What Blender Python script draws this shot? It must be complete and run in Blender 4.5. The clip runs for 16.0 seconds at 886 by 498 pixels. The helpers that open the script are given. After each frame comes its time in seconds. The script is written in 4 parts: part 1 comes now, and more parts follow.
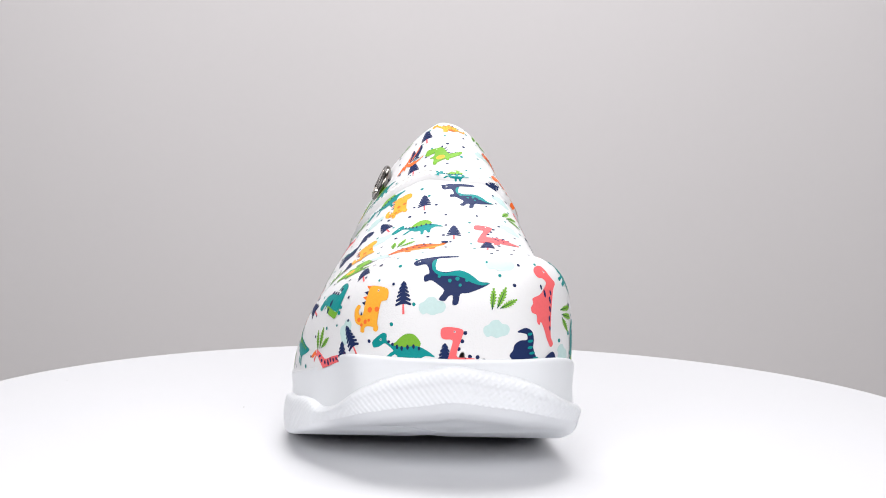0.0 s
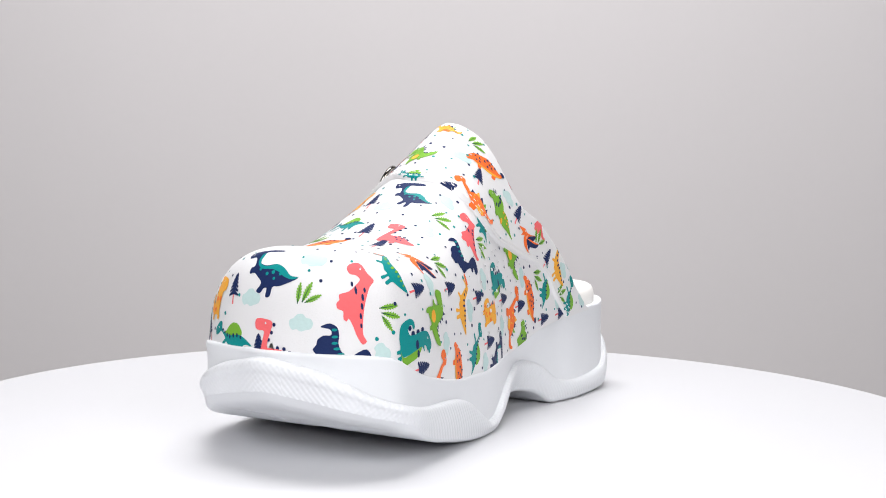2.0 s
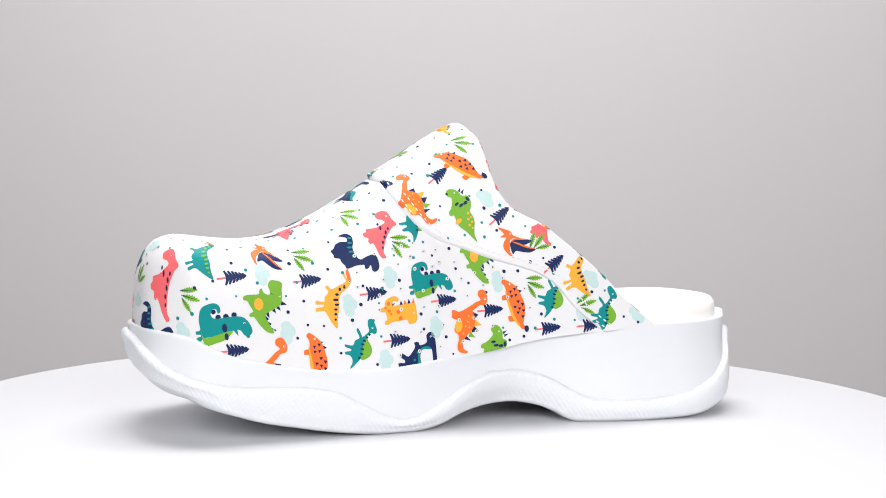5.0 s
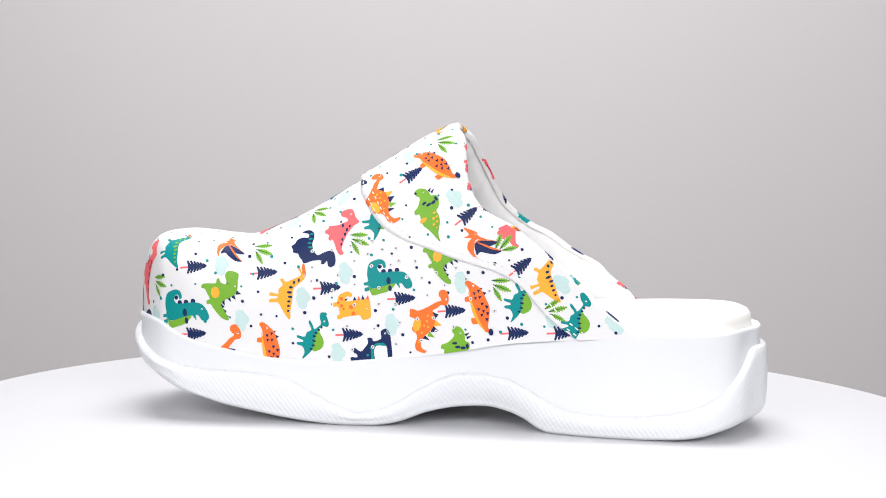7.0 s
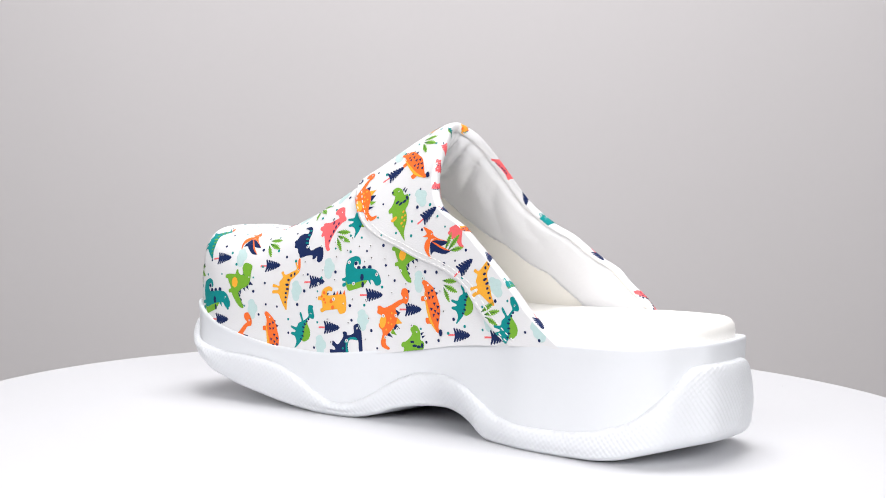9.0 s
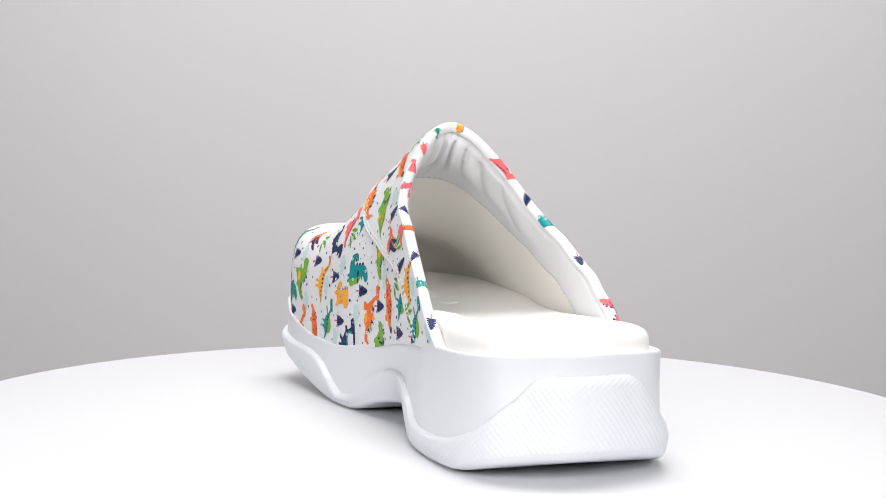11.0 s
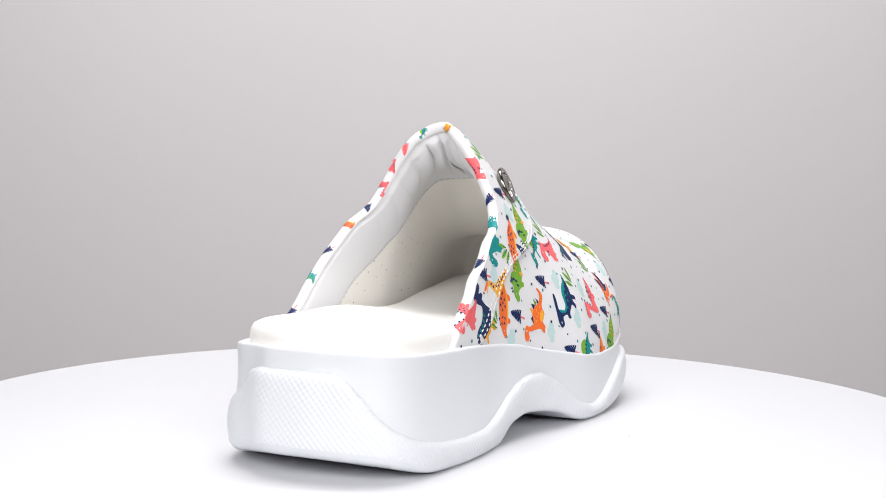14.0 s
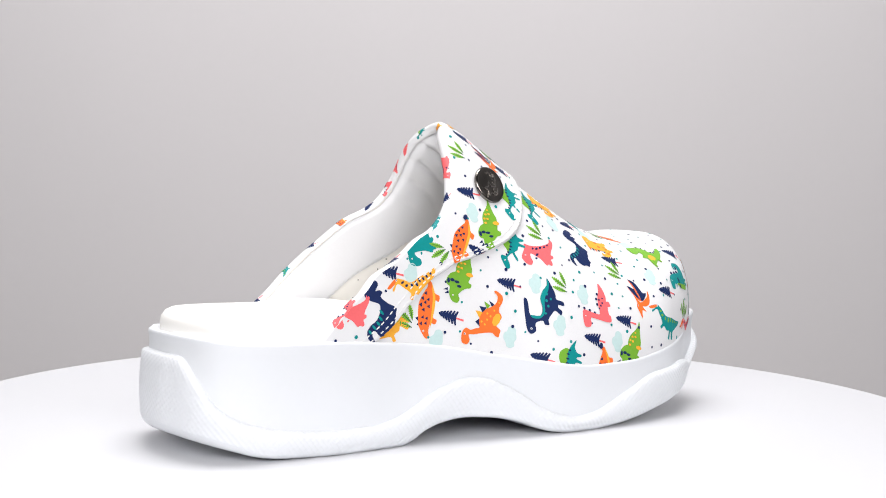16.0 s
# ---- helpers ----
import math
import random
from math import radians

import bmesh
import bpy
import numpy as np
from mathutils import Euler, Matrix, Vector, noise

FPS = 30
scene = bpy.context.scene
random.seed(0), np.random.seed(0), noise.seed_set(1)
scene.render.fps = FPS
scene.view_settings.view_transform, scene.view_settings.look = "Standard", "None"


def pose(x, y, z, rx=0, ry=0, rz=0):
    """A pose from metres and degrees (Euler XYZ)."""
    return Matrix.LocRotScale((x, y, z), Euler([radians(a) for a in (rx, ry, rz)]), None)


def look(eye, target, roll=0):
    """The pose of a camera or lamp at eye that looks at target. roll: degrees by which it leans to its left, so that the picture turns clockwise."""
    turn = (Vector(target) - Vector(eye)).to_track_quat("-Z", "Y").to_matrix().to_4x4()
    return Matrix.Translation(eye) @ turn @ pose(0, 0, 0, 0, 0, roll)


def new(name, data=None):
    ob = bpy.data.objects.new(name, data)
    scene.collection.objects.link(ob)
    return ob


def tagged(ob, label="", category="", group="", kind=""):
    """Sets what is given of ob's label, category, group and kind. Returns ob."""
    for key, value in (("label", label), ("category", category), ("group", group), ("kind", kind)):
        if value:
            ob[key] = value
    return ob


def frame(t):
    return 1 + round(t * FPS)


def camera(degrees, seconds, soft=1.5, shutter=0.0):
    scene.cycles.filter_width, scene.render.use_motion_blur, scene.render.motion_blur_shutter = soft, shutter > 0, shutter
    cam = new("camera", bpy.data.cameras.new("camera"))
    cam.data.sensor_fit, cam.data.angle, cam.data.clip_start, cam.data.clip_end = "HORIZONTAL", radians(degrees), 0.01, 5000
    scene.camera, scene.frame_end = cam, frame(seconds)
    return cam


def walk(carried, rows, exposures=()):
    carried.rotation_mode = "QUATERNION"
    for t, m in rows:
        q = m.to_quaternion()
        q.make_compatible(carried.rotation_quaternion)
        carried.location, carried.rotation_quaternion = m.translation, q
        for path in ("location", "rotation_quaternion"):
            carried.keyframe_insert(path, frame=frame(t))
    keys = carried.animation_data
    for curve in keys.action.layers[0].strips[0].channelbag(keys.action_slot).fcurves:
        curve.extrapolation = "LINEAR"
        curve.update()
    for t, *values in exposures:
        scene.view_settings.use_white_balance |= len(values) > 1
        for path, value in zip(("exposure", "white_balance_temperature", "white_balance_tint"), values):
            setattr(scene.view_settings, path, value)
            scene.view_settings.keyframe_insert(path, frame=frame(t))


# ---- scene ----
from mathutils.bvhtree import BVHTree
from mathutils.geometry import tessellate_polygon

# One model unit of the clog is 0.9 mm.
U = 0.0009
TURN = -14.694                      # degrees a second of the turntable

cam = camera(37.65, 16.0, soft=1.0)
EYE = (0.0, -0.5624, 0.1059)
SEAT = look(EYE, (EYE[0] - 0.000849, EYE[1] + 0.998174, EYE[2] - 0.060397), 1.02)
walk(cam, [(0.0, SEAT), (16.0, SEAT)])

# ---- light ----
world = bpy.data.worlds.new("studio_air")
scene.world = world
world.use_nodes = True
world.node_tree.nodes["Background"].inputs[0].default_value = (0.90, 0.92, 1.0, 1)
world.node_tree.nodes["Background"].inputs[1].default_value = 0.02
scene.view_settings.exposure = -0.235


def softbox(name, eye, target, w, h, watts, colour=(1, 0.988, 0.996)):
    data = bpy.data.lights.new(name, "AREA")
    data.shape, data.size, data.size_y, data.energy, data.color = "RECTANGLE", w, h, watts, colour
    ob = new(name, data)
    ob.matrix_world = look(eye, target)
    return ob


softbox("softbox_overhead", (0.0, 0.08, 1.25), (0.0, 0.0, 0.0), 0.75, 0.7, 12.0)
softbox("softbox_left", (-0.55, -1.18, 0.64), (0, 0, 0.05), 0.7, 0.6, 13.9)
softbox("softbox_right", (0.55, -1.18, 0.64), (0, 0, 0.05), 0.7, 0.6, 13.9)
softbox("softbox_backdrop", (0.0, 0.35, 1.75), (0.0, 1.8, 0.15), 1.6, 0.4, 46)


# ---- materials ----
def material(name, colour, rough=0.5, metal=0.0, spec=0.5, grain=0.0, scale=400.0, bump=0.0, mottle=0.0, mottle_scale=30.0, coat=0.0):
    m = bpy.data.materials.new(name)
    m.use_nodes = True
    n, l = m.node_tree.nodes, m.node_tree.links
    b = n["Principled BSDF"]
    b.inputs["Base Color"].default_value = (*colour, 1)
    b.inputs["Roughness"].default_value = rough
    b.inputs["Metallic"].default_value = metal
    b.inputs["Specular IOR Level"].default_value = spec
    b.inputs["Coat Weight"].default_value = coat
    tc = n.new("ShaderNodeTexCoord")
    fine = n.new("ShaderNodeTexNoise")
    fine.inputs["Scale"].default_value, fine.inputs["Detail"].default_value = scale, 4
    l.new(tc.outputs["Object"], fine.inputs["Vector"])
    if grain or mottle:
        broad = n.new("ShaderNodeTexNoise")
        broad.inputs["Scale"].default_value, broad.inputs["Detail"].default_value = mottle_scale, 3
        l.new(tc.outputs["Object"], broad.inputs["Vector"])
        a = n.new("ShaderNodeMath"); a.operation = "MULTIPLY_ADD"
        a.inputs[1].default_value, a.inputs[2].default_value = grain, 1 - grain / 2 - mottle / 2
        l.new(fine.outputs["Fac"], a.inputs[0])
        c = n.new("ShaderNodeMath"); c.operation = "MULTIPLY_ADD"
        c.inputs[1].default_value = mottle
        l.new(broad.outputs["Fac"], c.inputs[0]); l.new(a.outputs[0], c.inputs[2])
        v = n.new("ShaderNodeVectorMath"); v.operation = "SCALE"
        v.inputs[0].default_value = colour
        l.new(c.outputs[0], v.inputs["Scale"])
        l.new(v.outputs[0], b.inputs["Base Color"])
    if bump:
        k = n.new("ShaderNodeBump")
        k.inputs["Strength"].default_value, k.inputs["Distance"].default_value = 1.0, bump
        l.new(fine.outputs["Fac"], k.inputs["Height"])
        l.new(k.outputs[0], b.inputs["Normal"])
    return m


LEATHER = material("white_leather", (0.715, 0.712, 0.722), 0.40, bump=0.00011, scale=1700, grain=0.03, mottle=0.03)
LINING = material("white_lining", (0.90, 0.875, 0.82), 0.55, bump=0.0001, scale=500, grain=0.02, mottle=0.04)
COLLAR = material("soft_white_collar_leather", (0.76, 0.76, 0.775), 0.42, bump=0.0001, scale=600, grain=0.02, mottle=0.03)
FOOTBED = material("white_footbed_leather", (0.83, 0.815, 0.785), 0.5, bump=0.00008, scale=700, grain=0.02, mottle=0.04)
RUBBER = material("white_rubber", (0.70, 0.716, 0.742), 0.36, bump=0.00004, scale=300, grain=0.02, mottle=0.03)
TABLE = material("white_table_paint", (0.56, 0.564, 0.585), 0.5, bump=0.00003, scale=200, grain=0.015, mottle=0.03, mottle_scale=6)
PAPER = material("grey_backdrop_paper", (0.668, 0.646, 0.653), 0.9, grain=0.02, scale=60, mottle=0.04, mottle_scale=1.5)
WALLS = material("grey_unseen_shell", (0.36, 0.355, 0.36), 0.9, grain=0.03, scale=40, mottle=0.05, mottle_scale=1.2)
FLOOR = material("grey_unseen_floor", (0.25, 0.245, 0.24), 0.7, grain=0.08, scale=30, mottle=0.1, mottle_scale=1.5)


# ---- building tools ----
def mesh_of(name, verts, faces, mats, smooth=True, uvs=None, slots=None):
    me = bpy.data.meshes.new(name)
    me.from_pydata([tuple(v) for v in verts], [], faces)
    for m in (mats if isinstance(mats, (list, tuple)) else [mats]):
        me.materials.append(m)
    if slots is not None:
        me.polygons.foreach_set("material_index", slots)
    if smooth:
        me.polygons.foreach_set("use_smooth", [True] * len(me.polygons))
    if uvs is not None:
        layer = me.uv_layers.new(name="surface")
        for loop in me.loops:
            layer.data[loop.index].uv = uvs[loop.vertex_index]
    me.update()
    return me


def part(name, data, parent, label=""):
    ob = new(name, data)
    ob.parent = parent
    return tagged(ob, label=label)


def curve_at(rows):
    """A smooth interpolation of (key, value) rows, by monotone cubic pieces."""
    xs, ys = [float(r[0]) for r in rows], [float(r[1]) for r in rows]
    n = len(xs)
    d = [(ys[i + 1] - ys[i]) / (xs[i + 1] - xs[i]) for i in range(n - 1)]
    m = [d[0]] + [0.0 if d[i - 1] * d[i] <= 0 else 2 * d[i - 1] * d[i] / (d[i - 1] + d[i]) for i in range(1, n - 1)] + [d[-1]]

    def f(x):
        if x <= xs[0]:
            return ys[0]
        if x >= xs[-1]:
            return ys[-1]
        i = max(k for k in range(n - 1) if xs[k] <= x)
        h = xs[i + 1] - xs[i]
        t = (x - xs[i]) / h
        return (ys[i] * (1 + 2 * t) * (1 - t) ** 2 + m[i] * h * t * (1 - t) ** 2
                + ys[i + 1] * t * t * (3 - 2 * t) + m[i + 1] * h * t * t * (t - 1))
    return f


def grid_faces(rows, cols, closed=False, flip=False):
    out = []
    for i in range(rows - 1):
        for j in range(cols if closed else cols - 1):
            k = (j + 1) % cols
            q = (i * cols + j, i * cols + k, (i + 1) * cols + k, (i + 1) * cols + j)
            out.append(q[::-1] if flip else q)
    return out


def box_mesh(name, lo, hi, mat, bevel=0.0):
    bm = bmesh.new()
    bmesh.ops.create_cube(bm, size=1)
    for v in bm.verts:
        for i in range(3):
            v.co[i] = lo[i] if v.co[i] < 0 else hi[i]
    if bevel:
        bmesh.ops.bevel(bm, geom=bm.edges[:], offset=bevel, segments=2, affect="EDGES")
    me = bpy.data.meshes.new(name)
    bm.to_mesh(me)
    bm.free()
    me.materials.append(mat)
    return me


# ---- the studio ----
DROP = -0.80                        # the studio floor under the turntable
# All but the backdrop is an added unseen shell; its grey limits the bounce.
setting = (("floor", (-2.2, -2.6, DROP - 0.1), (2.2, 1.9, DROP), FLOOR, "unseen plain grey floor added under the turntable"),
           ("wall_backdrop", (-2.2, 1.9, DROP), (2.2, 2.0, 2.2), PAPER, "plain light grey backdrop wall behind the turntable"),
           ("wall_left", (-2.3, -2.6, DROP), (-2.2, 2.0, 2.2), WALLS, "unseen plain grey side wall added to close the room"),
           ("wall_right", (2.2, -2.6, DROP), (2.3, 2.0, 2.2), WALLS, "unseen plain grey side wall added to close the room"),
           ("wall_rear", (-2.3, -2.7, DROP), (2.3, -2.6, 2.2), WALLS, "unseen plain grey rear wall added to close the room"),
           ("ceiling", (-2.3, -2.7, 2.2), (2.3, 2.0, 2.3), WALLS, "unseen plain grey ceiling added to close the room"))
for name, lo, hi, mat, label in setting:
    tagged(new(name, box_mesh(name, lo, hi, mat)), label, "wall" if "wall" in name else name, kind="structure")


def lathe(name, profile, mat, turns=128):
    verts, faces = [], []
    for r, z in profile:
        for k in range(turns):
            a = 2 * math.pi * k / turns
            verts.append((r * math.cos(a), r * math.sin(a), z))
    faces = grid_faces(len(profile), turns, closed=True, flip=True)
    faces.append(list(range(turns)))
    faces.append([(len(profile) - 1) * turns + k for k in range(turns)][::-1])
    return mesh_of(name, verts, faces, mat)


def turntable():
    top = tagged(new("turntable"), "round white motorised turntable with a smooth painted top", "turntable")
    r = 0.2247
    part("tabletop", lathe("tabletop", [(r - 0.0012, 0.0), (r - 0.0004, -0.0004), (r, -0.0012), (r, -0.0168), (r - 0.001, -0.018)], TABLE, 192), top, "flat round white tabletop")
    part("column", lathe("column", [(0.05, -0.018), (0.05, -0.70), (0.16, -0.72), (0.16, DROP + 0.001)], TABLE, 48), top)
    rng = random.Random(4)
    for k, (x, y) in enumerate(((-0.0872, 0.0060), (-0.183, 0.067))):
        s = rng.uniform(0.0003, 0.0006)
        bm = bmesh.new()
        bmesh.ops.create_icosphere(bm, subdivisions=1, radius=s)
        for v in bm.verts:
            v.co.z = max(0.0, v.co.z * 0.4) + 0.0
            v.co.x *= rng.uniform(0.8, 1.8)
        me = bpy.data.meshes.new("dust_speck")
        bm.to_mesh(me); bm.free()
        me.materials.append(SPECK)
        ob = part("dust_speck", me, top)
        ob.location = (x, y, 0.0)
    return top


SPECK = material("grey_dust", (0.25, 0.24, 0.23), 0.9)
table = turntable()

# ---- the clog: the plan and heights, in model units; toe towards -y, inner side towards +x ----
inner_x = curve_at([(-156, 14.3), (-152, 32.7), (-146, 41.7), (-138, 47.2), (-128, 51.5), (-110, 52.3), (-90, 50.6), (-60, 47), (-30, 43.5), (0, 37), (30, 33.5), (55, 32.5), (80, 35), (110, 34), (128, 29.7), (140, 23.7), (147, 10.2), (150, 5.35)])
outer_x = curve_at([(-156, -2.8), (-152, -19.6), (-146, -33), (-138, -37.6), (-128, -42.4), (-110, -52.4), (-90, -60.4), (-60, -65.5), (-30, -66.5), (0, -62), (30, -56.5), (55, -53), (80, -54.5), (110, -53), (128, -50), (140, -44.5), (147, -33.8), (150, -20.6)])
rim_z = curve_at([(-160, 48.0), (-146, 47.4), (-132, 45.6), (-122, 42), (-108, 37.4), (-94, 34.4), (-80, 31.8), (-66, 30.2), (-40, 29.6), (-26, 30.8), (-12, 33), (14, 37.3), (39, 42), (64, 44.6), (88, 46.4), (112, 47), (129, 47.6), (151, 49.6)])
foot_z = curve_at([(-160, 24), (-150, 19.3), (-135, 17.6), (-121, 14.7), (-107, 11.6), (-92, 7.6), (-79, 5.1), (-65, 2.6), (-51, 0.8), (-38, 0), (-24, 0), (-16, 0.8), (-10, 2.2), (2, 6.6), (15, 8.8), (27, 9.5), (38, 8), (46, 5.2), (52, 1.7), (58, 0), (66, 0), (90, 0), (114, 0.8), (126, 2.2), (134, 4.2), (142, 6.2), (151, 8.4)])
wave_in = curve_at([(-158, 45), (-155, 42.5), (-150, 37.5), (-142, 32), (-130, 28), (-113.5, 25), (-100, 23.6), (-87, 23.2), (-77, 22.6), (-66, 20.8), (-58, 18.3), (-48, 13.1), (-37, 7.8), (-31, 5.9), (-22, 6.9), (-11, 11.6), (-2, 17.2), (8, 22.4), (16, 24.8), (26, 25), (39, 22.6), (48, 18.7), (57, 13.8), (65, 11), (80, 9.7), (96, 10.2), (113, 12.3), (123, 15.2), (132, 19.2), (138, 24.5), (143, 31), (147.5, 40), (150, 41)])
wave_out = curve_at([(-158, 45), (-153, 41), (-148, 35.5), (-142, 30.5), (-132, 26), (-121, 23.8), (-113, 25.3), (-106, 25.4), (-95, 23.8), (-86, 23), (-78, 22.2), (-72, 20.3), (-61, 16.2), (-50, 11.5), (-39, 7.8), (-29, 6.5), (-20, 8.1), (-11, 11.8), (-3, 17), (8, 23.2), (19, 27), (26, 27.3), (34, 25.3), (44, 20.7), (52, 15.9), (62, 11.8), (74, 10), (90, 10), (110, 11.4), (127, 14.6), (136, 18.4), (142, 24), (146, 33), (149.3, 41), (150, 41)])


def smooth01(a, b, x):
    t = max(0.0, min(1.0, (x - a) / (b - a)))
    return t * t * (3 - 2 * t)


def slide(y):
    """Shortens the sole a little at the toe and the heel."""
    return 9.2 * smooth01(-95, -150, y) - 2.4 * smooth01(110, 148, y)


def sole_plan(n):
    """n points of the sole's closed outline: place, outward way, side (1 inner, -1 outer)."""
    ring = []
    ys = [-2.5 - 153.5 * math.cos(math.pi * k / 200) for k in range(201)]
    left = [(inner_x(y), y) for y in ys]
    right = [(outer_x(y), y) for y in ys]
    toe = [(x, -156 - 3.0 * (1 - ((x - 5) / 15) ** 2)) for x in (12.5, 5, -2.5)]
    heel = [(x, 151 + 1.0 * (1 - ((x + 4.5) / 9.5) ** 2)) for x in (0, -4.5, -9)]
    pts = left + heel + right[::-1] + toe[::-1]
    pts = [Vector(p) for p in pts]
    for _ in range(2):
        pts = [(pts[i - 1] + pts[i] * 2 + pts[(i + 1) % len(pts)]) / 4 for i in range(len(pts))]
    run = [0.0]
    for i in range(len(pts)):
        run.append(run[-1] + (pts[(i + 1) % len(pts)] - pts[i]).length)
    out, j = [], 0
    for k in range(n):
        s = run[-1] * k / n
        while run[j + 1] < s:
            j += 1
        f = (s - run[j]) / max(1e-6, run[j + 1] - run[j])
        out.append(pts[j].lerp(pts[(j + 1) % len(pts)], f))
    for _ in range(14):
        out = [(out[i - 1] + out[i] * 2 + out[(i + 1) % n]) / 4 for i in range(n)]
    for k in range(n):
        t = out[(k + 1) % n] - out[k - 1]
        w = Vector((t.y, -t.x)).normalized()
        mid = (inner_x(out[k].y) + outer_x(out[k].y)) / 2
        ring.append((out[k], w, max(0.0, min(1.0, 0.5 + (out[k].x - mid) / 40)), run[-1] * k / n))
    return ring


def sole_parts(clog):
    n = 560
    ring = sole_plan(n)
    # which way is outward
    if ring[0][1].dot(ring[0][0] - Vector((-5, 0))) < 0:
        ring = [(p, -w, s, d) for p, w, s, d in ring]

    def strip(profile):
        verts, uvs = [], []
        rows = len(profile(*ring[0])[0])
        cols = [profile(*r) for r in ring]
        for i in range(rows):
            for k in range(n + 1):
                verts.append(Vector(cols[k % n][0][i]) * U)
                uvs.append(((ring[k][3] if k < n else ring[-1][3] + ring[1][3]) * U, cols[k % n][1][i] * U))
        return verts, uvs, rows

    def flare(p, s):
        y = p.y
        tuck = math.exp(-((y - 22) / 24) ** 2) * (9.0 * s + 3.0 * (1 - s))
        return 0.6 + 0.6 * smooth01(100, 130, y) - 1.5 * smooth01(-110, -150, y) - tuck - 2.5 * s * smooth01(-125, -100, y) * smooth01(10, -20, y)

    def wave(p, s):
        return wave_in(p.y) * s + wave_out(p.y) * (1 - s)

    def wall(p, w, s, d):
        zt, zb = rim_z(p.y), foot_z(p.y)
        zw = max(zb + 3.0, min(zt - 3.0, wave(p, s)))
        out, us = [], []

        def put(off, z):
            out.append((p.x + w.x * off, p.y + w.y * off + slide(p.y), z)); us.append(z)
        put(-14, zt - 6); put(-7, zt - 2); put(-3.5, zt - 0.4); put(-1.4, zt + 0.1); put(-0.5, zt); put(-0.05, zt - 0.5); put(0.05, zt - 1.4)
        for k in range(1, 9):
            f = k / 8
            z = zt - 1.4 + (zw - zt) * f
            put(flare(p, s) * ((zt - z) / (zt - zb)) ** 1.0 - 0.5 * math.sin(math.pi * f), z)
        return out, us

    def curl(p, h):
        """How high and how far the edge rounds under."""
        toe, heel = smooth01(-105, -152, p.y), smooth01(118, 146, p.y)
        return min(2.6 + 17 * toe + 5 * heel, h * (0.62 + 0.1 * toe)), 2.2 + 13.0 * toe + 2.0 * heel

    def band(p, w, s, d):
        zt, zb = rim_z(p.y), foot_z(p.y)
        zw = max(zb + 3.0, min(zt - 3.0, wave(p, s)))
        out, us = [], []
        f0 = flare(p, s) * ((zt - zw) / (zt - zb)) ** 1.0
        f1 = flare(p, s)

        def put(off, z):
            out.append((p.x + w.x * off, p.y + w.y * off + slide(p.y), z)); us.append(z)
        put(f0 - 0.6, zw + 0.5); put(f0 + 0.4, zw + 0.25); put(f0 + 1.7, zw - 0.1); put(f0 + 2.5, zw - 0.9)
        h = zw - zb
        q, under = curl(p, h)
        for k in range(1, 9):
            f = k / 8
            z = zw - 0.9 - (h - 0.9 - q) * f
            put(f0 + 2.5 + (f1 - f0 - 0.3) * f + 0.7 * math.sin(math.pi * f), z)
        e = f1 + 2.2
        for t in (0.15, 0.3):
            put(e - under * (1 - math.cos(t * math.pi / 2)), zb + q * (1 - math.sin(t * math.pi / 2)) + 0.1)
        return out, us

    def tread(p, w, s, d):
        zb = foot_z(p.y)
        zt = rim_z(p.y)
        q, under = curl(p, max(zb + 3.0, min(zt - 3.0, wave(p, s))) - zb)
        e = flare(p, s) + 2.2
        cy = max(-118.0, min(118.0, p.y))
        cx = (inner_x(cy) + outer_x(cy)) / 2
        out = []
        for t in (0.25, 0.45, 0.65, 0.85, 1.0):
            o = e - under * (1 - math.cos(t * math.pi / 2)) - 0.15
            out.append((p.x + w.x * o, p.y + w.y * o + slide(p.y), zb + q * (1 - math.sin(t * math.pi / 2)) + 0.1))
        bx, by = p.x + w.x * (e - under), p.y + w.y * (e - under)
        for f in (0.12, 0.5, 0.85, 1.0):
            y = by + (cy - by) * f
            z = foot_z(p.y + (cy - p.y) * f)
            out.append((bx + (cx - bx) * f, y + slide(p.y) * (1 - f), z + (0.05 if f < 0.9 else 0.5)))
        return out, [v[2] for v in out]

    sole = part("midsole", mesh_of("midsole", *(lambda a: (a[0], grid_faces(a[2], n + 1), RUBBER, True, a[1]))(strip(wall))), clog, "thick glossy white rubber platform midsole")
    b = strip(band)
    part("textured_band", mesh_of("textured_band", b[0], grid_faces(b[2], n + 1), BAND, True, b[1]), sole, "wavy dimpled white rubber band")
    t = strip(tread)
    part("outsole", mesh_of("outsole", t[0], grid_faces(t[2], n + 1), RUBBER), sole, "smooth white rubber outsole")
    return sole


BAND = material("dimpled_white_rubber", (0.70, 0.716, 0.742), 0.4)


